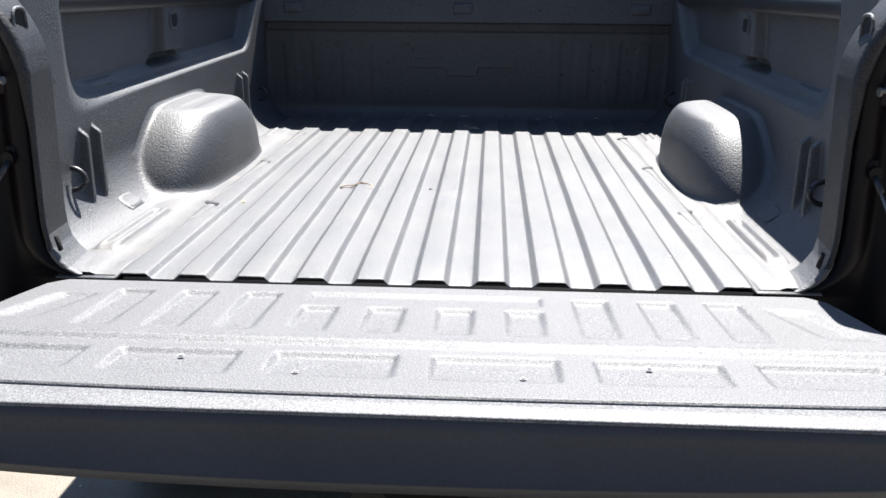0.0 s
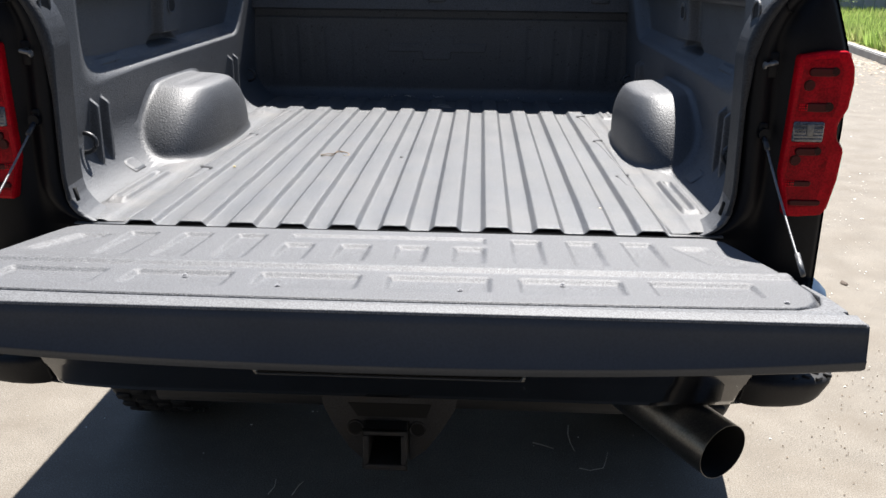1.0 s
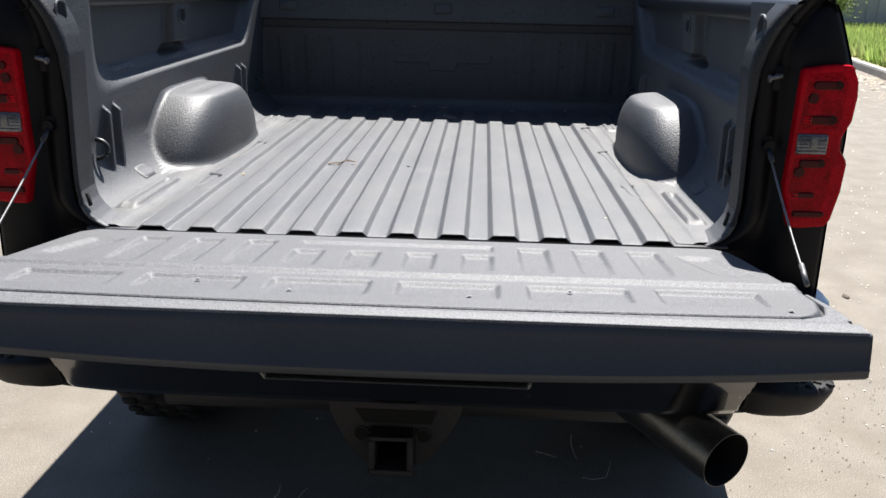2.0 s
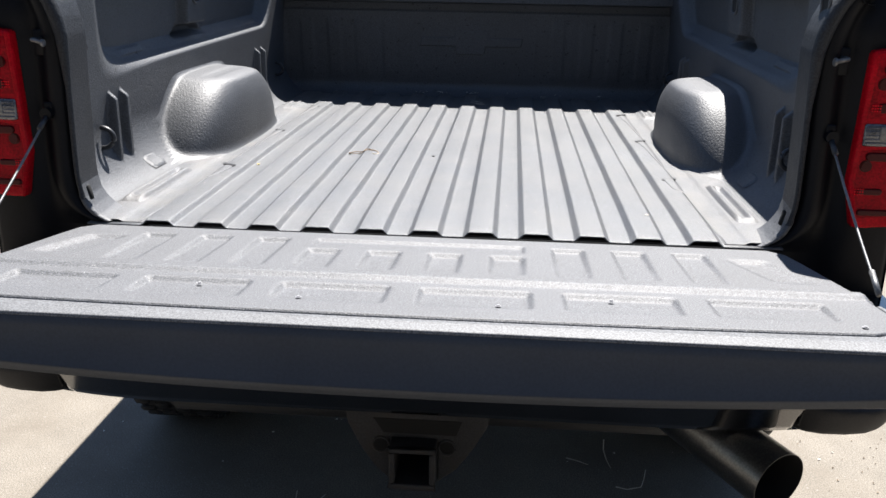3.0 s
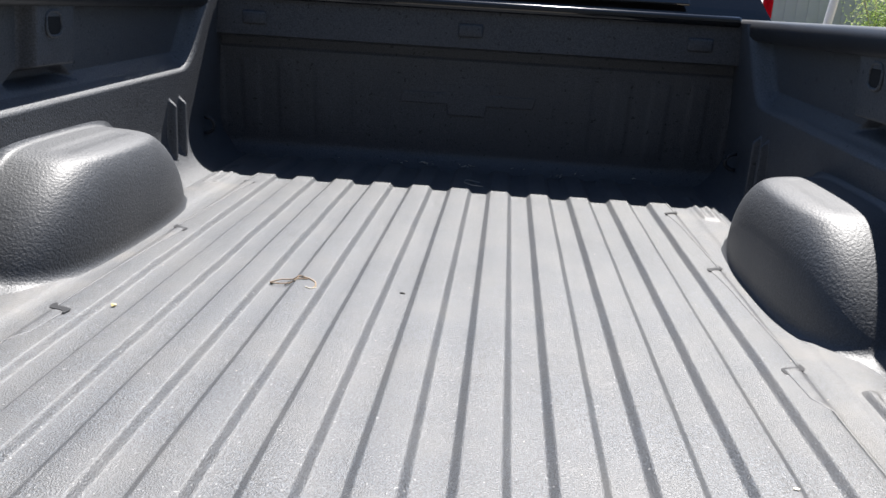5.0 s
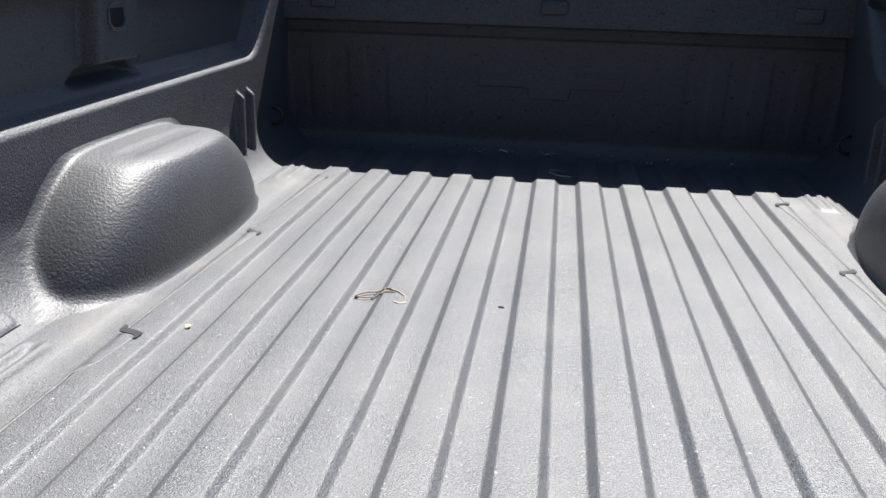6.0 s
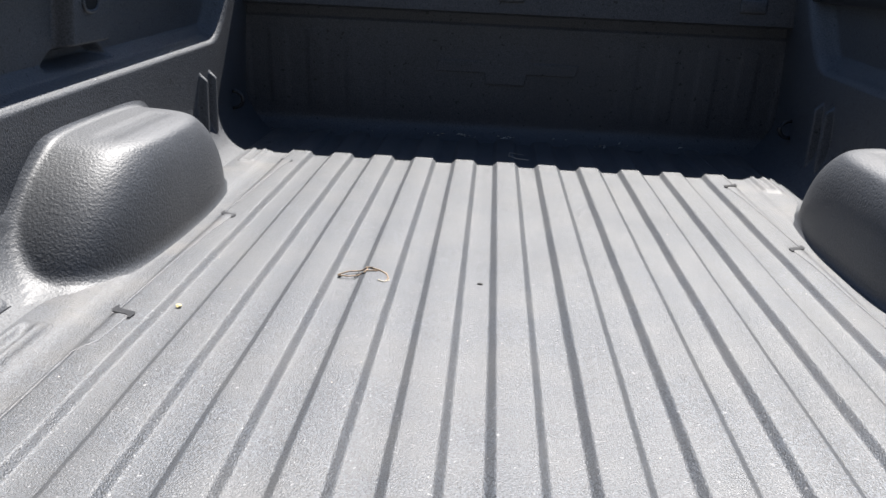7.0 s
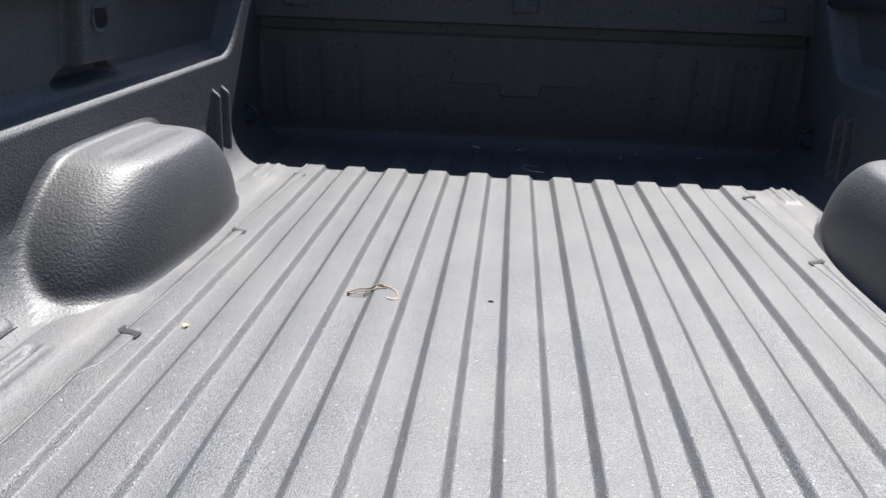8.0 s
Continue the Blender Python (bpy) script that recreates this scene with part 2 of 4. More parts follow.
# the kerb, verge and wall past the lot
way = Vector((0.5, 2.75, 0)).normalized()
side = Vector((way.y, -way.x, 0))
start = Vector((7.36, 13.95, 0)) - way * 12


def strip(a, b, z0, z1, length=50):
    p = [start + side * a, start + side * b, start + side * b + way * length, start + side * a + way * length]
    bm = bmesh.new()
    f = bm.faces.new([bm.verts.new((v.x, v.y, z0)) for v in p])
    up = bmesh.ops.extrude_face_region(bm, geom=[f])
    bmesh.ops.translate(bm, vec=(0, 0, z1 - z0), verts=[v for v in up["geom"] if isinstance(v, bmesh.types.BMVert)])
    bmesh.ops.recalc_face_normals(bm, faces=bm.faces)
    return bm


kerb = strip(0.0, 0.17, -0.05, 0.15)
bmesh.ops.bevel(kerb, geom=kerb.edges[:], offset=0.02, segments=2, affect="EDGES")
tagged(part("kerb", kerb, CONCRETE), "pale concrete kerb along the edge of the lot", "kerb", kind="structure")
tagged(part("verge", strip(0.17, 40.0, -0.05, 0.13, 60), EARTH), "bare earth verge behind the kerb", "verge", kind="structure")
fence = bmesh.new()
for k in range(-60, 150):
    bmesh.ops.create_cube(fence, size=1, matrix=Matrix.Translation((12.2 + 0.2 * k, 32.5 - 0.02 * k + 0.025 * (k % 2), 2.1)) @ Matrix.Diagonal((0.2, 0.06, 4.2, 1)))
tagged(part("wall_far", fence, WALL_GREY), "plain grey ribbed boundary wall behind the grass", "wall", kind="structure")
# added and never in view: blocks sky light from rear-facing panels
tagged(part("unseen_wall_behind", box(70, 0.3, 11.0, (0, -14, 5.5)), UNSEEN_WALL), "added dark wall behind the camera, unseen, holding back sky light", "wall", kind="structure")
rng = random.Random(4)
verts, faces = [], []
for k in range(24000):
    p = start + way * rng.uniform(6, 36) + side * (0.3 + 9.5 * rng.random() ** 1.5)
    h, a, w = rng.uniform(0.1, 0.5), rng.uniform(0, 6.28), rng.uniform(0.012, 0.035)
    d, lean = Vector((math.cos(a), math.sin(a), 0)), Vector((rng.uniform(-.15, .15), rng.uniform(-.15, .15), 0))
    i = len(verts)
    verts += [p + d * w + Vector((0, 0, .12)), p - d * w + Vector((0, 0, .12)), p + lean * .5 - d * w * .6 + Vector((0, 0, .12 + h * .6)), p + lean + Vector((0, 0, .12 + h)), p + lean * .5 + d * w * .6 + Vector((0, 0, .12 + h * .6))]
    faces.append((i, i + 1, i + 2, i + 3, i + 4))
me = bpy.data.meshes.new("grass")
me.from_pydata(verts, [], faces)
tagged(part("grass", me, GRASS), "sunlit unmown green grass on the verge", "grass", kind="stuff")

# the pickup
truck = tagged(new("pickup_truck"), "black pickup truck with its tailgate let down", "pickup truck")

# bed floor: eleven pressed ribs
PITCH, RIB = 0.1103, 0.0105
WIDE, ROUND = 0.0158, 0.0050


def fall(q):
    """Share of a rib's flank gone down at q of its width: straight, with rounded ends."""
    r = ROUND / WIDE
    if q > 0.5:
        return 1 - fall(1 - q)
    return (q * q / (2 * r) if q < r else q - r / 2) / (1 - r)


SLOPE = [(0.0211 + WIDE * q, RIB * (1 - fall(q))) for q in (0, 0.08, 0.16, 0.24, 0.32, 0.45, 0.55, 0.68, 0.76, 0.84, 0.92, 1)]


def rib_z(x):
    """Height of the ribbed floor above its valleys."""
    d = abs((x / PITCH + 0.5) % 1 - 0.5) * PITCH if abs(x) < 0.6 else 1
    return float(np.interp(d, [p[0] for p in SLOPE], [p[1] for p in SLOPE]))


def sag(x, y):
    """Slow waves of the pressed sheet, and its droop at the rear edge."""
    return 0.0013 * math.sin(y * 2.1 + x * 3) + 0.0005 * math.sin(y * 17 + 9 * x) - 0.0025 * math.exp(-max(0, y + 0.01) / 0.05)


xs = [-0.70]
for k in range(11):
    c = (k - 5) * PITCH
    xs += [c - d for d, _ in SLOPE[::-1]] + [c + d for d, _ in SLOPE]
xs.append(0.70)
ys = np.concatenate([[-0.0120, -0.0110, -0.0085, -0.004], np.linspace(0.0, 0.1, 5), np.linspace(0.14, FRONT + 0.02, 40)])
pts = [[(x, y, FLOOR + rib_z(x) + sag(x, y) - (0.0022 if y < -0.0115 else 0.0006 if y < -0.0105 else 0)) for y in ys] for x in xs]
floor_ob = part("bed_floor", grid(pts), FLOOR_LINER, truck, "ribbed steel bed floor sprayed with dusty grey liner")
sheet = floor_ob.modifiers.new("sheet", "SOLIDIFY")
sheet.thickness, sheet.offset = 0.003, -1


# stepped edges of the floor panel, beside the outer ribs
for s in (-1, 1):
    rows = []
    for y in np.unique(np.round(np.concatenate([np.linspace(0.0, FRONT, 60), [0.36, 0.40, 0.48, 0.49, 0.495, 0.507, 0.515, 0.99, 1.03, 1.49, 1.53, 0.905, 1.005, 1.017, 1.40, 1.505, 1.517]]), 4)):
        e = float(np.interp(y, (0.0, 0.36, 0.40, 0.495, 0.507, 0.905, 1.005, 1.017, 1.40, 1.505, 1.517, FRONT), (0.590, 0.581, 0.558, 0.551, 0.578, 0.562, 0.553, 0.576, 0.562, 0.551, 0.576, 0.56)))
        lift = 0.0005 * sum(math.exp(-((y - c) / 0.010) ** 2) for c in (0.501, 1.011, 1.511))
        over = [(e, rib_z(e) - 0.002), (e + 0.0003, rib_z(e) + 0.0006), (e + 0.0015, rib_z(e) + 0.0012 + lift), (e + 0.0040, rib_z(e) + 0.0014 + lift)] + [(e + (0.607 - e) * k / 9, rib_z(e + (0.607 - e) * k / 9) + 0.0015 + lift * max(0, 1 - k / 5)) for k in range(2, 10)]
        rows.append([(s * x, y, FLOOR + z + sag(s * x, y)) for x, z in over + [(0.628, 0.0015), (0.634, 0.004), (0.640, 0.006), (0.690, 0.006), (0.705, 0.004)]])
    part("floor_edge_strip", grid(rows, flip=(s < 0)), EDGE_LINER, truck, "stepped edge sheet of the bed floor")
    # thin dark plates laid on the sheet paint the shade of its notches
    for yj, xa, xb in ((0.501, 0.549, 0.580), (1.011, 0.551, 0.578), (1.511, 0.549, 0.578)):
        zig = [(xa - 0.001, -0.022), (xa + 0.0025, -0.022), (xa + 0.006, -0.013), (xa + 0.010, -0.010), (xb + 0.001, -0.004), (xb + 0.005, 0.004), (xb + 0.003, 0.020), (xb, 0.020), (xb - 0.002, 0.011), (xb - 0.008, 0.008), (xa - 0.001, -0.001), (xa - 0.003, -0.009)]
        to = Matrix.Translation((0, yj, FLOOR + RIB + 0.0006))
        part("seam_notch_dark", prism(zig, 0.0012, to if s > 0 else MIRROR @ to), TRIM, truck, "dark zigzag plate standing for the shaded seam notch")
    # low pressed pads before and behind the wheel wells
    for (x0, x1, y0, y1, high) in ((0.640, 0.697, 0.13, 0.455, 0.0110), (0.640, 0.697, 1.48, 1.76, 0.0060), (0.727, 0.764, 0.418, 0.492, 0.004)):
        rows = []
        for y in np.linspace(y0, y1, 24):
            row = []
            for x in np.linspace(x0, x1, 18):
                inside = sstep(x, x0, x0 + 0.013) * (1 - sstep(x, x1 - 0.013, x1)) * sstep(y, y0, y0 + 0.02) * (1 - sstep(y, y1 - 0.02, y1))
                if x0 > 0.7:
                    q = abs((x - (x0 + x1) / 2) / (x1 - x0) * 2) ** 4 + abs((y - (y0 + y1) / 2) / (y1 - y0) * 2) ** 4
                    inside = 1 - sstep(q, 0.3, 0.9)
                dip = sstep(x, x0 + 0.016, x0 + 0.024) * (1 - sstep(x, x1 - 0.026, x1 - 0.016)) * sstep(y, y0 + 0.02, y0 + 0.04) * (1 - sstep(y, y1 - 0.04, y1 - 0.02)) if y1 - y0 > 0.1 else 0
                foot = 0.14 * (1 - math.sqrt(1 - max(0.0, (x - 0.676) / 0.13) ** 2)) if x > 0.7 else 0.0
                row.append((s * x, y, FLOOR + (0.0048 if x0 < 0.7 else 0.003) + foot + high * float(inside) * (1 - 0.8 * float(dip))))
            rows.append(row)
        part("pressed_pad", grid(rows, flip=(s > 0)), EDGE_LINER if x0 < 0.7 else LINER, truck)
part("floor_sill", box(1.38, 0.04, 0.07, (0, 0.045, 0.885), 0.006), BLACK, truck)


# bed side walls
def opening_x(z):
    """Half width of the tailgate opening at a height."""
    return float(np.interp(z, (0.928, 0.941, 0.957, 0.977, 1.0, 1.025, 1.05, 1.20, 1.30, 1.335, 1.36, 1.38, 1.40, 1.415, 1.43, 1.45), (0.65, 0.674, 0.690, 0.703, 0.708, 0.710, 0.710, 0.706, 0.702, 0.707, 0.715, 0.724, 0.736, 0.747, 0.760, 0.776)))


def wall_base(z):
    """Half width of the flat side above its rounded foot."""
    return 0.797 - 0.075 * (z - 1.05)


def wall_x(y, z):
    k = np.clip((z - FLOOR) / 0.14, 0, 1)
    x = wall_base(z) - 0.13 * (1 - np.sqrt(1 - (1 - k) ** 2))
    # long recess with a sloping shelf at its foot
    soft = 0.042
    crest = 1.196 + 0.022 * (y - 0.4)
    inside_y, inside_z = y - 0.300 - 0.10 * np.maximum(1.40 - z, 0), z - crest
    inside = -soft * np.log(np.exp(np.clip(-inside_y / soft, -40, 40)) + np.exp(np.clip(-inside_z / soft, -40, 40)))
    front_end = 1.625 + 0.62 * (z - 1.2) - 0.05 * np.exp(-np.maximum(z - 1.2, 0) / 0.03)
    ahead = 1 - sstep(y, front_end, front_end + 0.05)
    round_ = 0.012 + 0.030 * np.exp(-np.maximum(y - 0.30, 0) / 0.13)
    shelf = 0.024 * sstep(inside, -round_, round_) + 0.028 * np.clip((inside - 0.002) / 0.034, 0, 1)
    x = x + shelf * ahead
    rec = sstep(inside, 0.0, 0.045) * ahead
    # stake post, hollow beneath
    post = (1 - sstep(np.abs(y - 0.968), 0.070, 0.086)) * sstep(z, 1.262, 1.272)
    flare = 0.075 + 0.045 * np.clip((1.262 - z) / 0.03, 0, 1)
    hollow = (1 - sstep(np.abs(y - 0.968), flare - 0.01, flare + 0.024)) * sstep(z, 1.226, 1.244) * (1 - sstep(z, 1.256, 1.266))
    x = x - 0.036 * post * rec + 0.026 * hollow
    # low pressed pad on the shelf
    x = x - 0.006 * sstep(y, 0.46, 0.475) * (1 - sstep(y, 0.60, 0.615)) * sstep(z, crest + 0.014, crest + 0.018) * (1 - sstep(z, crest + 0.03, crest + 0.034))
    # pairs of board-holder ridges
    for c in (0.330, 0.392, 1.532, 1.603):
        up = sstep(z, 0.972, 0.992) * (1 - sstep(z, 1.125, 1.150))
        slim = np.sqrt(np.clip(1 - np.clip((z - 1.132) / 0.016, 0, 1) ** 2, 0.02, 1))
        ridge = up * (1 - sstep(np.abs(y - c), 0.0054 * slim, 0.0105 * slim))
        x = x * (1 - ridge) + np.minimum(x, 0.771) * ridge
    # rear post
    pillar = 1 - sstep(y, 0.093, 0.106)
    open_ = np.array([opening_x(v) for v in np.ravel(z)]).reshape(np.shape(z)) + 0.10 * np.clip(y, 0, 0.12)
    return x * (1 - pillar) + np.minimum(open_, x) * pillar


wy = np.unique(np.round(np.concatenate([np.linspace(0, FRONT, 150), *[np.linspace(c - .016, c + .016, 33) for c in (0.330, 0.392, 1.532, 1.603)], np.linspace(0.088, 0.112, 20), np.linspace(0.27, 0.42, 30), np.linspace(0.83, 1.11, 90)]), 4))
wz = np.unique(np.round(np.concatenate([FLOOR + 0.14 * (1 - np.cos(np.linspace(0, math.pi / 2, 36))), np.linspace(FLOOR + .14, 1.43, 57), np.linspace(1.11, 1.29, 64)]), 4))
Y, Z = np.meshgrid(wy, wz, indexing="ij")
X = wall_x(Y, Z)
walls = []
for s in (-1, 1):
    pts = np.stack([s * X, Y, Z], -1)
    # rounded lip round the opening, turned outward over the post's end
    roll = np.interp(wz, (0.95, 0.99, 1.20, 1.33, 1.40), (0.009, 0.005, 0.006, 0.014, 0.016))
    lip = [np.stack([s * (X[0] + roll * (1 - math.cos(a))), -roll * math.sin(a), Z[0]], -1) for a in np.linspace(2.9, 0.25, 11)]
    cut = int(np.searchsorted(wz, 0.972))
    edge = np.concatenate([np.array(lip), pts[:1]], 0)
    inner = int(np.searchsorted(wy, 0.0992))
    walls.append(part("bed_wall", grid(pts[inner:].tolist(), flip=(s > 0)), LINER, truck, "inner bed side sprayed with rough grey liner"))
    # above this height the post takes the darkened liner as painted shade
    high = int(np.searchsorted(wz, 1.0))
    part("post_inner_face", grid(pts[:inner + 1, high:].tolist(), flip=(s > 0)), POST_EDGE, walls[-1], "inner face of the rear post, liner darkened in colour for its shade")
    part("post_foot", grid(pts[:inner + 1, :high + 1].tolist(), flip=(s > 0)), LINER, walls[-1])
    part("wall_foot_lip", grid(edge[:, :cut + 1].tolist(), flip=(s > 0)), LINER, walls[-1])
    part("post_edge", grid(edge[:, cut:].tolist(), flip=(s > 0)), POST_EDGE, walls[-1], "rounded edge of the rear post in the darkened liner colour")
    # oval hole in the stake post, and two in the rear post
    px = wall_base(1.352) + 0.052 - 0.036
    hole = [(abs(math.cos(a)) ** 0.7 * (1 if math.cos(a) > 0 else -1), abs(math.sin(a)) ** 0.7 * (1 if math.sin(a) > 0 else -1)) for a in [2 * math.pi * k / 24 for k in range(24)]]
    for hx, hy, hz, hw, hh, kind in ((px, 0.957, 1.352, 0.026, 0.022, "stake_hole"), (opening_x(1.385) - 0.001, 0.030, 1.383, 0.019, 0.021, "post_hole"), (wall_base(1.36) - 0.0005, 0.122, 1.358, 0.013, 0.016, "corner_hole")):
        to = Matrix.Translation((s * (hx - 0.001), hy, hz)) @ Matrix.Rotation(radians(90), 4, "Z") @ Matrix.Rotation(radians(90), 4, "X")
        # black plate in place of the hole's unlit depth
        part(kind, prism([(u * hw, v * hh) for u, v in hole], 0.004 * s, to), SOOT_HOLE_BLACK, walls[-1], "dark oval hole")
        lipped = [(s * (hx - 0.001), hy + 1.12 * hw * u, hz + 1.12 * hh * v) for u, v in hole + hole[:1]]
        part("hole_rim", tube(lipped, 0.0034, 8, caps=False), LINER, walls[-1])
    # tie-down ring
    ring = [(s * (0.790 - 0.03 * math.sin(a)), 0.272, 1.046 + 0.024 * math.cos(a)) for a in [math.pi * k / 12 for k in range(13)]]
    part("tie_down_ring", tube(ring, 0.0058, 10), TRIM, walls[-1], "black steel tie-down ring")
    ring2 = [(s * (0.785 - 0.03 * math.sin(a)), 1.79, 1.043 + 0.024 * math.cos(a)) for a in [math.pi * k / 12 for k in range(13)]]
    part("tie_down_ring", tube(ring2, 0.0058, 10), TRIM, walls[-1], "black steel tie-down ring")

# wheel wells: a blunt hood with a flat pressed top, run into the floor and the side with wide fillets
WELL_Y = 0.960


def blend(a, b, k):
    """The smaller of two distances, rounded over a width k where they meet."""
    h = np.clip(0.5 + 0.5 * (b - a) / k, 0, 1)
    return b + (a - b) * h - k * h * (1 - h)


def well_field(u, v, h):
    """Signed distance, about, to hood, side and floor: u from the side, v along it, h above the floor."""
    a, e, t = np.abs(v) / 0.387, np.maximum(u, 0) / (0.186 + 0.042 * h / 0.226), np.maximum(h, 0) / 0.226
    hood = ((a ** np.where(v > 0, 2.35, 3.0) + e ** 4.4 + t ** 1.18) ** 0.42 - 1) * 0.17
    dent = 0.0028 * sstep(u, 0.050, 0.072) * (1 - sstep(u, 0.085, 0.110)) * sstep(v, -0.19, -0.13) * (1 - sstep(v, 0.10, 0.13))
    top = h - (0.207 - 0.07 * np.maximum(u - 0.02, 0) - dent)
    hood = -blend(-hood, -top, 0.016)
    foot = 0.13 * (1 - np.sqrt(1 - (1 - np.clip(h / 0.14, 0, 1)) ** 2))
    return hood, blend(blend(hood, u - foot + 0.0022, 0.018), h + 0.0016, 0.028)


az, el = np.meshgrid(np.linspace(-math.pi / 2, math.pi / 2, 181), np.linspace(0.0, math.pi / 2, 96), indexing="ij")
az = az + 0.16 * np.sin(2 * az) * -1
way_u, way_v, way_h = np.cos(el) * np.cos(az), np.cos(el) * np.sin(az), np.sin(el)
near_r, far_r = np.full_like(az, 0.02), np.full_like(az, 0.62)
for _ in range(40):
    mid = (near_r + far_r) / 2
    hood, all_ = well_field(mid * way_u, mid * way_v, mid * way_h)
    inside_ = (all_ < 0) & (hood < 0.05)
    near_r, far_r = np.where(inside_, mid, near_r), np.where(inside_, far_r, mid)
U, V, HH = near_r * way_u, WELL_Y + near_r * way_v, FLOOR + near_r * way_h
for s in (-1, 1):
    shell = np.stack([s * (wall_base(HH) - U), V, HH], -1)
    part("wheel_well", grid(shell.tolist(), flip=(s < 0)), WELL_LINER, truck, "domed wheel well sprayed with rough grey liner")

# front bulkhead, leaning back over the floor in three bands
bx = np.linspace(-0.86, 0.86, 300)
bz = np.unique(np.round(np.concatenate([np.linspace(FLOOR, 1.43, 70), np.linspace(1.26, 1.34, 41), np.linspace(1.304, 1.312, 9)]), 4))
BX, BZ = np.meshgrid(bx, bz, indexing="ij")
flute = 0.0028 * sstep(np.cos(BX * 2 * math.pi / 0.115), -0.2, 0.5) * sstep(BZ, 0.99, 1.03) * (1 - sstep(BZ, 1.22, 1.25)) * sstep(np.abs(BX), 0.24, 0.27)
BY = FRONT - 0.045 * np.clip((BZ - 0.98) / 0.3, 0, 1) - 0.045 * sstep(BZ, 1.305, 1.311) + 0.006 * sstep(BZ, 1.268, 1.280) * (1 - sstep(BZ, 1.302, 1.306)) - flute - 0.05 * np.clip(1 - (BZ - FLOOR) / 0.05, 0, 1) ** 2
bulkhead = part("bulkhead", grid(np.stack([BX, BY, BZ], -1).tolist()), LINER, truck, "front bed panel sprayed with grey liner, in shade")
part("bulkhead_cap", box(1.53, 0.12, 0.03, (0, 1.868 + 0.06, RAIL - 0.003), 0.008), BLACK, truck, "black painted top edge")
part("pressed_badge", prism([(-.215, .033), (-.068, .033), (-.063, 0), (.052, 0), (.057, .033), (.20, .033), (.21, .070), (.066, .070), (.070, .100), (-.066, .100), (-.072, .070), (-.205, .070)], 0.013,
     Matrix.Translation((-0.006, 1.9640, 1.102)) @ Matrix.Rotation(radians(5.6), 4, "X") @ FACE_BACK, 0.004, 3), LINER, bulkhead, "plain pressed cross shape")
for x in (-0.66, 0.66, -0.01):
    part("bulkhead_boss", box(0.075, 0.016, 0.04, (x, 1.886, 1.362), 0.0075, 3), LINER, bulkhead)


# rails, outer sides, rear posts
def body_x(z, y):
    rear = np.interp(z, (0.55, 0.83, 1.0, 1.15, 1.26, 1.32, 1.41, 1.445), (0.90, 0.905, 0.905, 0.916, 0.914, 0.905, 0.872, 0.852))
    full = np.interp(z, (0.55, 0.83, 1.0, 1.15, 1.26, 1.32, 1.41, 1.445), (0.97, 0.985, 1.0, 1.0, 0.985, 0.97, 0.93, 0.90))
    t = sstep(y, 0.0, 0.45)
    return rear + (full - rear) * t


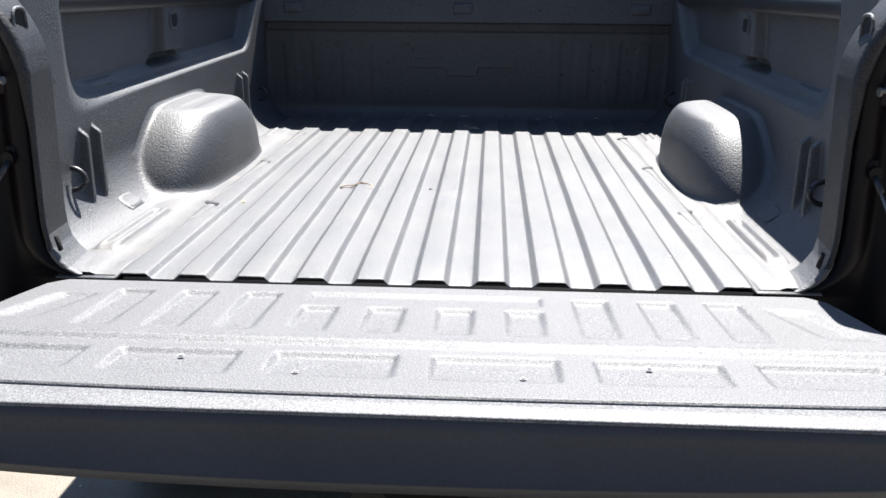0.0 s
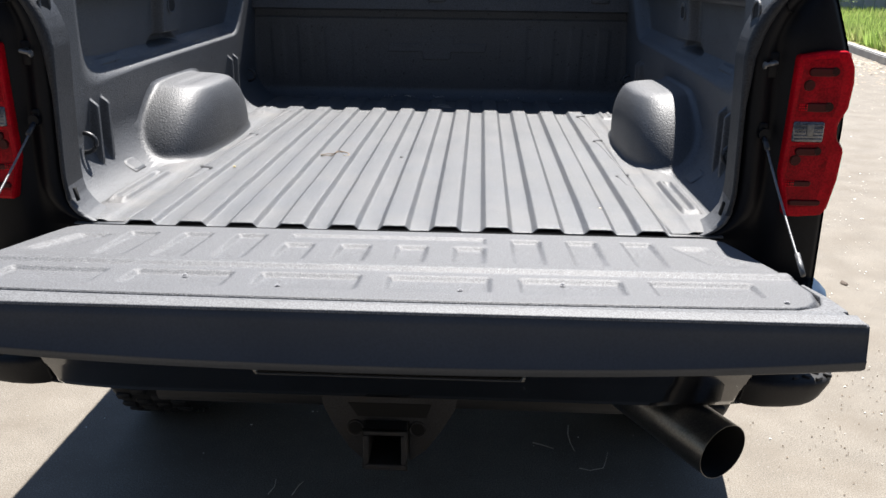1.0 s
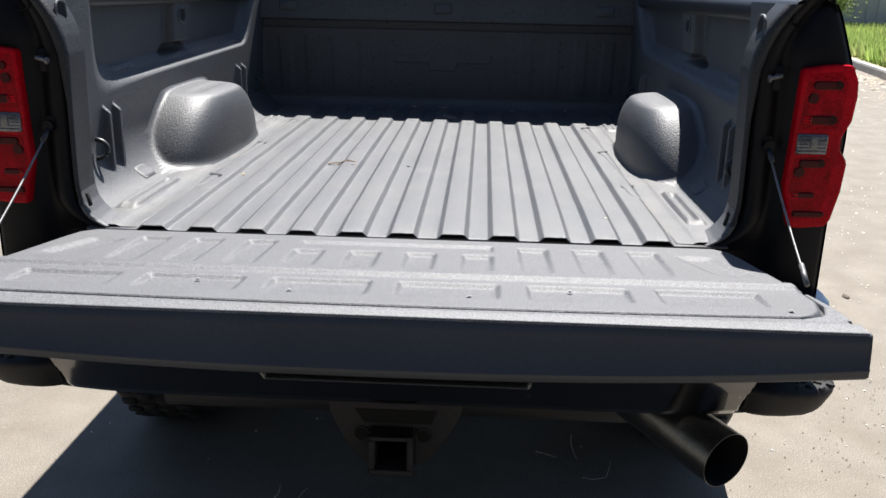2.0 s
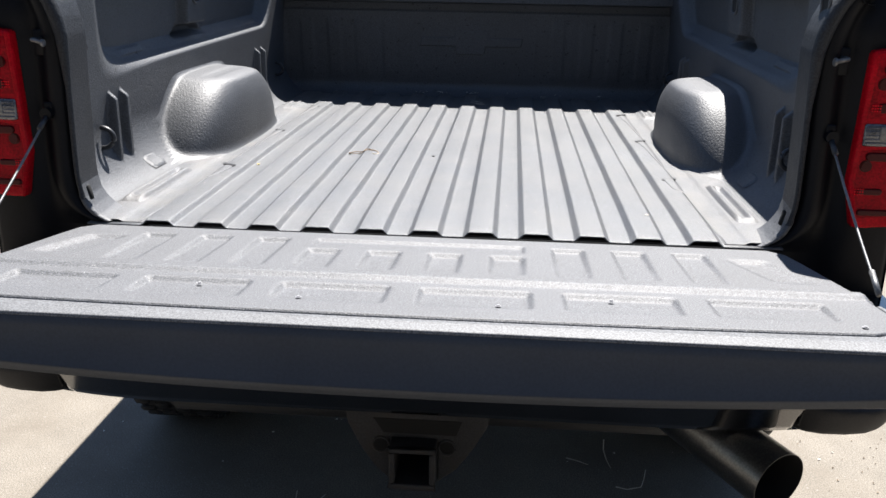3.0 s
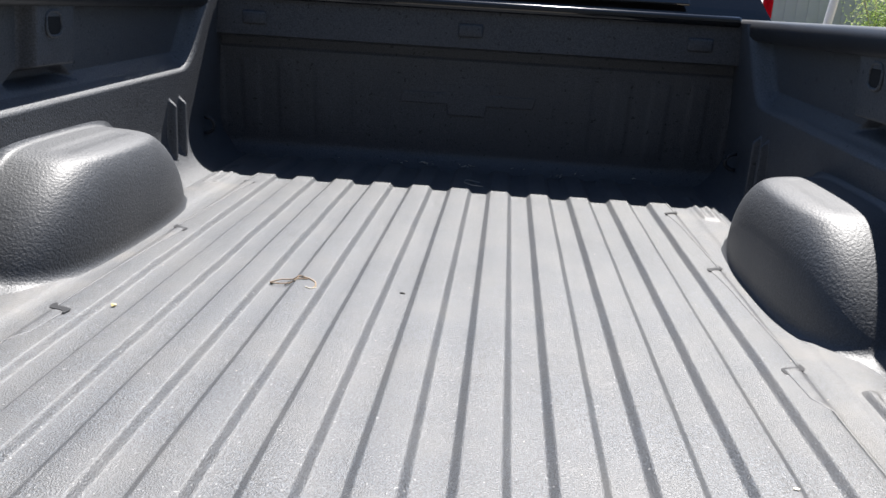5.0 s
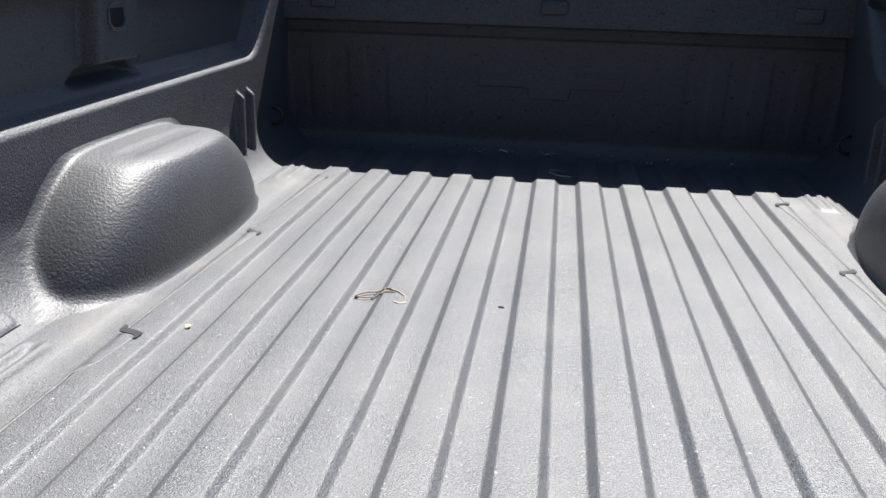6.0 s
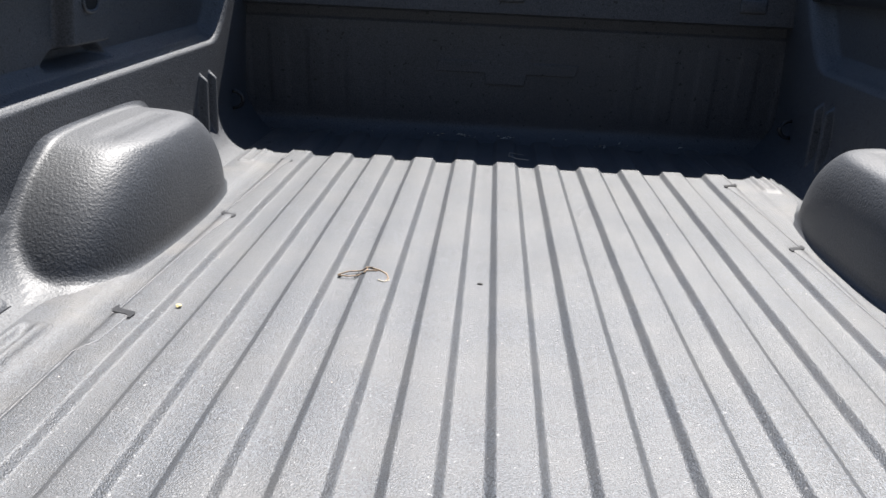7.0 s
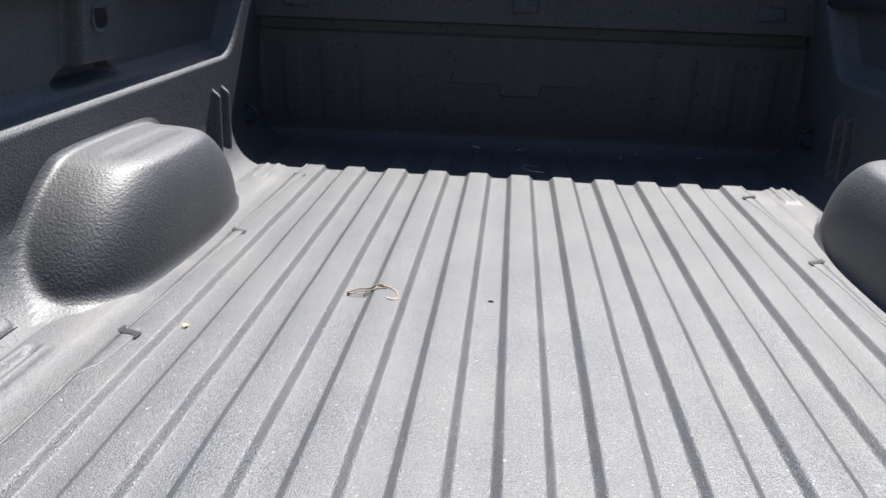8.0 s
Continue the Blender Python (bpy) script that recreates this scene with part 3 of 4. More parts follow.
for s in (-1, 1):
    prof = [(0.80, 1.385), (0.781, 1.387), (0.772, 1.397), (0.772, 1.422), (0.777, 1.434), (0.786, 1.439), (0.81, 1.441)]
    rows = []
    for y in np.linspace(-0.012, FRONT + 0.05, 24):
        top = body_x(1.445, y)
        rows.append([(s * x, y, z) for x, z in prof] + [(s * (top - 0.02), y, 1.441), (s * top, y, 1.432), (s * (top + 0.006), y, 1.415)])
    part("rail_cap", grid(rows, flip=(s < 0)), TRIM, truck, "black plastic bed rail cap")
    z_s = np.linspace(0.60, 1.432, 44)
    y_s = np.concatenate([np.linspace(0.0, 0.5, 14), np.linspace(0.55, 2.1, 30)])
    rows = []
    for y in y_s:
        row = []
        for z in z_s:
            arch = math.sqrt(max(0, 0.47 ** 2 - (y - 0.95) ** 2))
            row.append((s * float(body_x(z, y)), y, max(z, 0.42 + arch) if z < 0.42 + arch else z))
        rows.append(row)
    part("bed_side", grid(rows, flip=(s < 0)), BLACK, truck, "glossy black outer bed side")
    # unseen slab added inside the hollow side to stop sun leaking through
    part("light_leak_slab", box(0.02, 1.60, 0.46, (s * 0.906, 1.19, 1.15), 0.004), FRAME_STEEL, truck)
    # rear post: a painted face from the opening to the lamp
    zz = np.linspace(0.80, 1.44, 50)
    rows = []
    for z in zz:
        a, b = opening_x(z) + 0.016 if z > 0.93 else 0.60, float(body_x(z, 0))
        rows.append([(s * a, 0.012, z), (s * (a + 0.012), -0.004, z), (s * (a + 0.03), -0.004, z), (s * (a + 0.045), 0.012, z), (s * max(a + 0.06, 0.785), 0.012, z), (s * max(a + 0.07, 0.795), -0.006, z), (s * (b - 0.015), -0.006, z), (s * (b - 0.004), 0.0, z), (s * b, 0.012, z)])
    post = part("rear_post", grid(rows, flip=(s > 0)), POST, truck, "glossy black rear body post")
    part("latch_pin", tube([(s * 0.758, 0.012, 1.292), (s * 0.758, -0.028, 1.292), (s * 0.735, -0.032, 1.287)], 0.0042, 10), CABLE, post, "steel latch pin")
    part("latch_plate", box(0.022, 0.008, 0.05, (s * 0.762, 0.006, 1.285), 0.002), POST, post)
    part("pin_head", disc(0.0075, 0.006, (s * 0.735, -0.032, 1.287), Matrix.Rotation(radians(90), 4, "Y"), 16, 0.0015), CABLE, post, "round steel pin head")
    part("seal_clip", box(0.018, 0.01, 0.022, (s * 0.757, -0.002, 1.16), 0.003), POST, post)
    # lamp
    lamp_line = [(0.800, 1.308), (0.86, 1.317), (0.897, 1.317), (0.912, 1.285), (0.915, 1.255), (0.911, 1.205), (0.895, 1.172), (0.896, 1.146), (0.914, 1.12), (0.91, 1.06), (0.898, 1.0), (0.888, 0.984), (0.84, 0.98), (0.812, 0.98), (0.793, 1.07), (0.797, 1.19)]
    lamp = tagged(new("tail_light"), "red tail light with a clear reversing lens")
    lamp.parent = truck
    m = Matrix.Translation((0, -0.004, 0)) @ FACE_BACK
    if s < 0:
        m = MIRROR @ m
    part("red_lens", prism(lamp_line, 0.028, m, 0.007, 2), RED, lamp, "glossy red lens")
    wrap = [[(s * (float(np.interp(z, (0.984, 1.06, 1.12, 1.146, 1.172, 1.205, 1.255, 1.317), (0.892, 0.91, 0.914, 0.897, 0.896, 0.911, 0.915, 0.9))) + 0.004 + 0.045 * y), y - 0.015, z) for y in (0.0, 0.05, 0.12, 0.2)] for z in np.linspace(0.99, 1.312, 30)]
    part("side_lens", grid(wrap, flip=(s > 0)), RED, lamp, "glossy red lens wrapping round the corner")
    for line in ([(0.806, 1.188), (0.880, 1.188), (0.888, 1.215), (0.889, 1.28), (0.876, 1.303), (0.812, 1.298)], [(0.806, 1.128), (0.870, 1.134), (0.884, 1.118), (0.880, 1.06), (0.870, 1.005), (0.818, 1.0), (0.803, 1.07)]):
        part("inner_lens", prism(line, 0.0286, m, 0.0004, 1), MID_RED, lamp, "deeper red lens over the bulbs")
    for zc, h, x0, x1 in ((1.276, 0.017, 0.822, 0.875), (1.207, 0.018, 0.822, 0.872), (1.118, 0.016, 0.815, 0.862), (1.052, 0.012, 0.81, 0.855), (1.012, 0.012, 0.815, 0.88)):
        half = (x1 - x0 - h) / 2
        oval = [((half if math.cos(a) >= 0 else -half) + h / 2 * math.cos(a), h / 2 * math.sin(a)) for a in [2 * math.pi * (k + 0.5) / 20 for k in range(20)]]
        bowl = part("lamp_bowl", prism(oval, 0.006, Matrix.Translation((s * (x0 + x1) / 2, -0.0305, zc)) @ FACE_BACK, 0.0025, 2), DARK_RED, lamp, "dark red bowl")
        if zc > 1.06:
            part("bowl_end", disc(h * 0.52, 0.007, (s * (x1 - 0.003), -0.0336, zc + 0.001), Matrix.Rotation(radians(90), 4, "X"), 20, 0.002), BOWL_END, bowl, "black bowl end")
    for cx, zc in ((0.826, 1.250), (0.818, 1.100)):
        part("lamp_bulb_well", disc(0.011, 0.006, (s * cx, -0.0335, zc), Matrix.Rotation(radians(90), 4, "X"), bevel=0.002), DARK_RED, lamp, "dark round bulb well")
    for cx, zc in ((0.818, 1.207), (0.812, 1.052)):
        for i in range(4):
            for j in range(3):
                part("reflex_dot", box(0.0026, 0.002, 0.0026, (s * (cx - 0.006 + 0.0045 * i), -0.0362, zc - 0.005 + 0.005 * j), 0.0006, 1), REFLEX, lamp, "bright red reflector dot")
    part("reversing_lens", box(0.062, 0.012, 0.042, (s * 0.836, -0.031, 1.158), 0.004), CLEAR, lamp, "clear ribbed reversing lens")
    part("bulb_holder", box(0.014, 0.005, 0.026, (s * 0.838, -0.0375, 1.162), 0.002), CABLE, lamp, "bright bulb holder behind the lens")
    for k in range(5):
        part("lens_rib", box(0.056, 0.003, 0.0025, (s * 0.836, -0.038, 1.144 + 0.007 * k), 0.0008, 1), CLEAR, lamp)

# tailgate, let down
PAN_TURN = Matrix.Translation((0, -0.031, 0.9312)) @ Matrix.Rotation(radians(-4.05), 4, "X") @ Matrix.Diagonal((1, 1.03, 1, 1))
gate = tagged(new("tailgate"), "lowered tailgate with a grey sprayed inner panel")
gate.parent = truck
gate.matrix_basis = PAN_TURN
# v runs back from the hinge
gx = np.unique(np.round(np.concatenate([np.linspace(-0.75, 0.75, 421)]), 4))
gv = np.concatenate([np.linspace(0.0, 0.465, 130), [0.4665]])
GX, GV = np.meshgrid(gx, gv, indexing="ij")
H = np.zeros_like(GX)
HALF = np.interp(gv, (0.0, 0.012, 0.04, 0.10, 0.2, 0.30, 0.38, 0.43, 0.455, 0.468), (0.64, 0.672, 0.697, 0.708, 0.722, 0.737, 0.742, 0.728, 0.708, 0.68))
PX = GX / 0.75 * HALF[None, :]


def pocket(x0, x1, v0, v1, depth, e=0.007):
    ramp_ = 0.35 + 0.65 * np.clip((v1 + 0.02 - GV) / (v1 + 0.02 - v0), 0, 1)
    return -depth * ramp_ * sstep(PX, x0 - e, x0 + e) * (1 - sstep(PX, x1 - e, x1 + e)) * sstep(GV, v0 - 0.003, v0 + 0.011) * (1 - sstep(GV, v1 - e, v1 + e))


for k in range(10):
    c = -0.5070 + 0.1120 * k
    far = 0.128 if 3 <= k <= 6 else 0.06
    H += pocket(c - 0.0280, c + 0.0280, far, 0.247, 0.0080, 0.0070)
H += pocket(-0.199, 0.195, 0.052, 0.102, 0.006, 0.005)
for s in (-1, 1):
    slant = s * PX - 0.605 - 0.35 * (GV - 0.15)
    H += -0.007 * sstep(slant, -0.03, 0.0) * (1 - sstep(slant, 0.03, 0.06)) * sstep(GV, 0.08, 0.1) * (1 - sstep(GV, 0.2, 0.24))
H += 0.0068 * sstep(GV, 0.273, 0.290) * (1 - sstep(GV, 0.299, 0.316))
for c in (-0.548, -0.3265, -0.105, 0.1165, 0.338, 0.5595):
    H += pocket(c - 0.085, c + 0.085, 0.336, 0.414, 0.0082, 0.0060)
H -= 0.012 * (GV > 0.466)
H -= 0.012 * sstep(np.abs(GX), 0.735, 0.75)
H -= 0.012 * np.clip(1 - GV / 0.012, 0, 1) ** 2
BOW = 0.016 * np.clip(1 - (PX / 0.72) ** 2, 0, 1) * (GV / 0.468) ** 3
part("gate_panel", grid(np.stack([PX, -GV - BOW, H], -1).tolist(), flip=False), GATE_LINER, gate, "pressed inner panel sprayed with rough grey liner")
# rear strip behind the seam, and the body of the gate
strip_x = np.linspace(-0.752, 0.752, 60)
prof = [(0.40, -0.026), (0.468, -0.026), (0.4725, -0.018), (0.4732, -0.0025), (0.4755, 0.0), (0.494, 0.0), (0.500, 0.0022), (0.506, 0.0022), (0.512, 0.0003), (0.5325, 0.0003), (0.5345, -0.001), (0.5352, -0.005)]
for s in (-1, 1):
    corner = [(s * np.interp(v, (0.33, 0.40, 0.44, 0.475), (0.738, 0.75, 0.752, 0.752)), -v) for v in (0.33, 0.36, 0.40, 0.44, 0.475)]
    inner_c = [(s * np.interp(v, (0.33, 0.40, 0.43, 0.455, 0.475), (0.73, 0.737, 0.73, 0.712, 0.67)), -v) for v in (0.475, 0.455, 0.44, 0.40, 0.36, 0.33)]
    part("gate_corner", prism([tuple(map(float, q)) for q in corner + inner_c], 0.010, Matrix.Translation((0, 0, -0.0115)), 0.003, 2), STRIP, gate, "grey sprayed corner")
part("gate_strip", grid([[(x * (0.985 if v < 0.5 else 1), -v - 0.016 * max(0, 1 - (x / 0.72) ** 2) * (1 if v < 0.48 else max(0, (0.51 - v) / 0.03)), z - 0.001) for v, z in prof] for x in strip_x], flip=False), STRIP, gate, "grey sprayed edge strip")
rows = []
for x in np.linspace(-0.757, 0.757, 61):
    b = 1 - (abs(x) / 0.757) ** 2.4
    low, out = -0.078 - 0.026 * b, 0.010 * b
    u = x / 0.757

    def sk(v):
        return u * float(np.interp(v, (0.0, 0.04, 0.1, 0.2, 0.3, 0.4), (0.68, 0.70, 0.712, 0.726, 0.742, 0.757)))
    rows.append([(x, -0.5, -0.006), (x, -0.530, -0.003), (x, -0.5345, -0.006), (x, -0.536 - out * 0.3, -0.02), (x, -0.538 - out, low + 0.022), (x, -0.5398 - out, low + 0.0205), (x, -0.5388 - out, low + 0.018), (x, -0.5375 - out, low + 0.008), (x, -0.525, low), (x, -0.47, low - 0.012), (sk(0.2), -0.2, low - 0.02), (sk(0.02), -0.02, -0.075), (sk(0), 0.0, -0.06), (sk(0), 0.0, -0.012), (sk(0.02), -0.02, -0.013), (sk(0.1), -0.1, -0.013), (sk(0.2), -0.2, -0.013), (sk(0.3), -0.3, -0.013), (x, -0.36, -0.026), (x, -0.4, -0.026), (x, -0.5, -0.026)])
part("gate_skin", grid(rows, flip=True), CAP, gate, "dark satin top cap and outer skin")
for s in (-1, 1):
    sidep = [(-0.0, -0.012), (-0.0, -0.06), (-0.02, -0.075), (-0.2, -0.098), (-0.47, -0.09), (-0.525, -0.078), (-0.535, -0.07), (-0.538, -0.04), (-0.5345, -0.006), (-0.53, -0.004), (-0.4, -0.012)]
    bm = bmesh.new()
    bm.faces.new([bm.verts.new((s * (float(np.interp(-y, (0.0, 0.04, 0.1, 0.2, 0.3, 0.4), (0.68, 0.70, 0.712, 0.726, 0.742, 0.757))) - 0.002), y, z)) for y, z in sidep])
    part("gate_end", bm, TRIM, gate)
for x, v in ((-0.320, 0.363), (-0.149, 0.411), (0.153, 0.411), (0.325, 0.362), (0.668, 0.446), (-0.668, 0.446)):
    part("panel_screw", disc(0.0046, 0.0032, (x, -v, -0.0025 if abs(x) < 0.6 and v < 0.43 else 0.002), bevel=0.0018, sides=16), SCREW, gate, "small domed screw head")
# gate cables
for s in (-1, 1):
    a, b = Vector((s * 0.757, -0.008, 1.146)), Vector((s * 0.748, -0.335, 0.958))
    cable = tagged(new("gate_cable"), "steel cable holding up the open tailgate")
    cable.parent = truck
    way_c = (b - a).normalized()
    line = [a + (b - a) * t + Vector((0, 0, -0.006 * math.sin(math.pi * t))) for t in np.linspace(0, 1, 14)]
    part("wire", tube(line, 0.0023, 8), CABLE, cable)
    part("end_fitting", tube([a, a + way_c * 0.045], 0.0052, 10), TRIM, cable)
    part("end_fitting", tube([b - way_c * 0.05, b], 0.0048, 10), CABLE, cable)
    part("pivot_bolt", disc(0.012, 0.02, (s * 0.757, -0.008, 1.148), Matrix.Rotation(radians(90), 4, "X"), 12), POST, cable)

# bumper
bpx = np.linspace(-0.905, 0.905, 361)
prof = np.array([(0.03, 0.836), (-0.05, 0.838), (-0.15, 0.838), (-0.185, 0.834), (-0.202, 0.822), (-0.206, 0.80), (-0.203, 0.785), (-0.190, 0.778), (-0.190, 0.772), (-0.197, 0.768), (-0.199, 0.76), (-0.176, 0.71), (-0.142, 0.64), (-0.112, 0.585), (-0.10, 0.572), (-0.06, 0.566), (0.02, 0.57)])
t_old = np.linspace(0, 1, len(prof))
t_new = np.sort(np.concatenate([np.linspace(0, 1, 110), t_old]))
PY, PZ = np.interp(t_new, t_old, prof[:, 0]), np.interp(t_new, t_old, prof[:, 1])
rows = []
for x in bpx:
    ax = abs(x)
    end = 0.06 * max(0, (ax - 0.5) / 0.385) ** 2.4 + 0.05 * max(0, (ax - 0.86) / 0.045) ** 3
    row = []
    for y, z in zip(PY, PZ):
        inset = 0.045 * (1 - float(sstep(ax - 0.28 * (z - 0.64), 0.272, 0.287))) * float(sstep(z, 0.640, 0.652)) * (1 - float(sstep(z, 0.778, 0.80))) if y < -0.1 and z < 0.80 else 0
        if z < 0.80 and y < -0.1:
            inset += 0.10 * float(sstep(ax - 0.28 * (z - 0.57), 0.735, 0.75)) * (1 - float(sstep(z, 0.745, 0.757)))
        row.append((x, min(y + inset + (end if y < 0.03 else 0), 0.04), z))
    rows.append(row)
bumper = part("bumper", grid(rows, flip=True), BLACK, truck, "glossy black rear bumper with corner steps")
for s in (-1, 1):
    pad_ob = part("step_pad", box(0.44, 0.085, 0.008, (s * 0.52, -0.115, 0.841), 0.003), TRIM, bumper, "ribbed black plastic step pad")
    for k in range(12):
        part("pad_rib", box(0.012, 0.07, 0.006, (s * (0.33 + 0.034 * k), -0.115, 0.846), 0.002, 1), TRIM, pad_ob)
    # corner step
    outline = [(0.735, 0.06), (0.735, -0.11), (0.76, -0.132), (0.80, -0.142), (0.85, -0.140), (0.895, -0.130), (0.93, -0.108), (0.951, -0.07), (0.960, -0.02), (0.960, 0.06)]
    m = Matrix.Translation((0, 0, 0.578)) if s > 0 else Matrix.Translation((0, 0, 0.578)) @ MIRROR
    wedge = prism(outline, 0.074, m, 0.020, 4)
    for v in wedge.verts:
        low = min(1.0, max(0.0, (0.652 - v.co.z) / 0.074))
        v.co.x = s * (0.735 + (abs(v.co.x) - 0.735) * (1 - 0.13 * low ** 1.6))
        v.co.y = 0.06 + (v.co.y - 0.06) * (1 - 0.14 * low)
    step = part("corner_step", smooth(wedge), MOULDED, bumper, "black moulded corner step")
    for i in range(1, 5):
        for j in range(0, 3):
            part("tread_block", box(0.018, 0.008, 0.008, (s * (0.83 + 0.024 * i), -0.105 + 0.028 * j + 0.012 * (i > 3) - 0.006 * (i % 2), 0.653), 0.002, 1, Matrix.Rotation(radians(35 * (1 if (i + j) % 2 else -1)), 4, "Z")), RUBBER, step)
for x, z, y in ((-0.69, 0.735, -0.145), (-0.345, 0.742, -0.186), (0.325, 0.742, -0.186), (0.675, 0.735, -0.15)):
    bm = tube([(x + 0.014 * math.cos(a), y, z + 0.014 * math.sin(a)) for a in [2 * math.pi * k / 24 for k in range(25)]], 0.0012, 6)
    part("parking_sensor", bm, TRIM, bumper, "round parking sensor flush in the paint")
for s in (-1, 1):
    part("plate_lamp", disc(0.035, 0.012, (s * 0.20 - 0.005, -0.148, 0.775), Matrix.Rotation(radians(75), 4, "X"), 28, 0.003), TRIM, bumper, "round black access cover")

# licence plate
plate = tagged(new("licence_plate"), "black dealer plate with white and amber print", "licence plate")
plate.matrix_basis = Matrix.Translation((0, -0.148, 0.755)) @ Matrix.Rotation(radians(90 + 22), 4, "X")
part("plate_sheet", box(0.305, 0.152, 0.003, (0, 0, 0), 0.001, 1), PLATE, plate)


def bar(x0, x1, y0, y1, mat_, name="print_bar", z=0.0018):
    part(name, box(abs(x1 - x0), abs(y1 - y0), 0.0012, ((x0 + x1) / 2, (y0 + y1) / 2, z)), mat_, plate)


for x0, x1 in ((-0.108, -0.091), (0.095, 0.112)):
    bar(x0, x1, 0.042, 0.056, WHITE)
for x0 in (-0.083, 0.080):
    bar(x0, x0 + 0.009, 0.043, 0.049, GREY)
for x0, x1 in ((-0.069, -0.030), (-0.022, 0.076)):
    bar(x0, x1, 0.041, 0.056, WHITE)
part("badge_square", prism([(-.101, -.018), (-.054, -.018), (-.05, -.014), (-.05, .028), (-.054, .032), (-.101, .032), (-.105, .028), (-.105, -.014)], 0.0012, Matrix.Translation((0, 0, 0.0014))), WHITE, plate, "white square badge")
ringp = [(0.0155 * math.cos(a), 0.0155 * math.sin(a)) for a in [math.radians(40 + 280 * k / 18) for k in range(19)]]
ringp += [(0.007 * math.cos(a), 0.007 * math.sin(a)) for a in [math.radians(320 - 280 * k / 18) for k in range(19)]]
part("badge_ring", prism(ringp, 0.0012, Matrix.Translation((-0.0775, 0.007, 0.0024))), AMBER, plate, "amber open ring")
for x0, x1 in ((-0.045, 0.003), (0.008, 0.108)):
    bar(x0, x1, 0.010, 0.031, WHITE)
bar(-0.045, 0.045, -0.016, -0.001, WHITE)
part("small_badge", prism([(.055, -.012), (.068, -.012), (.068, -.016), (.09, -.016), (.09, -.012), (.105, -.012), (.108, -.004), (.094, -.004), (.094, 0), (.072, 0), (.072, -.004), (.058, -.004)], 0.001, Matrix.Translation((0, 0, 0.0014))), WHITE, plate, "plain white outline badge")
text = bpy.data.curves.new("motto", "FONT")
text.body, text.size, text.extrude, text.align_x, text.align_y = "DON'T DRINK AND DRIVE", 0.0125, 0.0004, "CENTER", "CENTER"
motto = new("motto", text)
motto.parent = plate
motto.matrix_basis = Matrix.Translation((0.0, -0.050, 0.0022))
text.materials.append(WHITE)

# hitch receiver
hitch = tagged(new("hitch_receiver"), "black steel hitch receiver under the bumper")
hitch.parent = truck
hc, hz = -0.020, 0.412
for dx, dz, w, h in ((0, 0.0435, 0.10, 0.013), (0, -0.0435, 0.10, 0.013), (-0.0435, 0, 0.013, 0.074), (0.0435, 0, 0.013, 0.074)):
    part("receiver_wall", box(w, 0.22, h, (hc + dx, 0.055, hz + dz), 0.004), HITCH_STEEL, hitch)
part("receiver_collar", tube([(hc + u, -0.050, hz + v) for u, v in ((-.048, -.048), (.048, -.048), (.048, .048), (-.048, .048), (-.048, -.048))], 0.0055, 8), HITCH_STEEL, hitch)
part("receiver_bottom", box(0.07, 0.02, 0.07, (hc, 0.16, hz)), SOOT_HOLE_BLACK, hitch)
part("hitch_plate", prism([(-.150, .116), (.164, .116), (.158, .085), (.128, .03), (.094, -.02), (.052, -.055), (.052, .052), (-.052, .052), (-.052, -.055), (-.088, -.02), (-.120, .03), (-.146, .085)], 0.012,
     Matrix.Translation((hc, 0.0, hz)) @ FACE_BACK, 0.003), HITCH_STEEL, hitch)
# slot and chain holes are black pieces painting the shade inside them
part("plate_slot", prism([(-.088, .098), (.104, .098), (.092, .064), (-.066, .064)], 0.003, Matrix.Translation((hc, -0.0105, hz)) @ FACE_BACK), SOOT_HOLE_BLACK, hitch, "dark slot in the plate")
part("plate_lip", box(0.312, 0.03, 0.010, (hc + 0.007, -0.004, hz + 0.121), 0.003), HITCH_STEEL, hitch)
for s in (-1, 1):
    part("chain_hole", disc(0.016, 0.003, (hc + s * 0.072, -0.0125, hz + 0.034), Matrix.Rotation(radians(90), 4, "X")), SOOT_HOLE_BLACK, hitch)
    part("hole_edge", tube([(hc + s * 0.072 + 0.018 * math.cos(a), -0.013, hz + 0.034 + 0.018 * math.sin(a)) for a in [2 * math.pi * k / 20 for k in range(21)]], 0.003, 6), HITCH_STEEL, hitch)
part("cross_tube", tube([(-0.6, 0.14, 0.47), (0.6, 0.14, 0.47)], 0.045, 16), FRAME_STEEL, hitch)

# exhaust tip
tip, root = Vector((0.705, -0.165, 0.503)), Vector((0.385, 0.36, 0.55))
axis = (tip - root).normalized()
pipe = tagged(new("exhaust_pipe"), "wide blackened steel exhaust tip")
pipe.parent = truck
part("pipe", tube([root + (tip - root) * t for t in np.linspace(0, 1, 8)], 0.0635, 40, caps=False), EXHAUST, pipe)
part("pipe_bore", tube([tip + axis * 0.0005, tip - axis * 0.3], 0.0622, 40, caps=False), SOOT_HOLE_BLACK, pipe, "sooty bore")
bm = bmesh.new()
q = axis.to_track_quat("Z", "Y").to_matrix().to_4x4()
inner = [bm.verts.new(Matrix.Translation(tip) @ q @ Vector((0.0622 * math.cos(a), 0.0622 * math.sin(a), 0))) for a in [2 * math.pi * k / 40 for k in range(40)]]
outer = [bm.verts.new(Matrix.Translation(tip) @ q @ Vector((0.0635 * math.cos(a), 0.0635 * math.sin(a), 0))) for a in [2 * math.pi * k / 40 for k in range(40)]]
for k in range(40):
    bm.faces.new((inner[k], outer[k], outer[(k + 1) % 40], inner[(k + 1) % 40]))
part("pipe_lip", bm, EXHAUST, pipe, "bare metal lip")
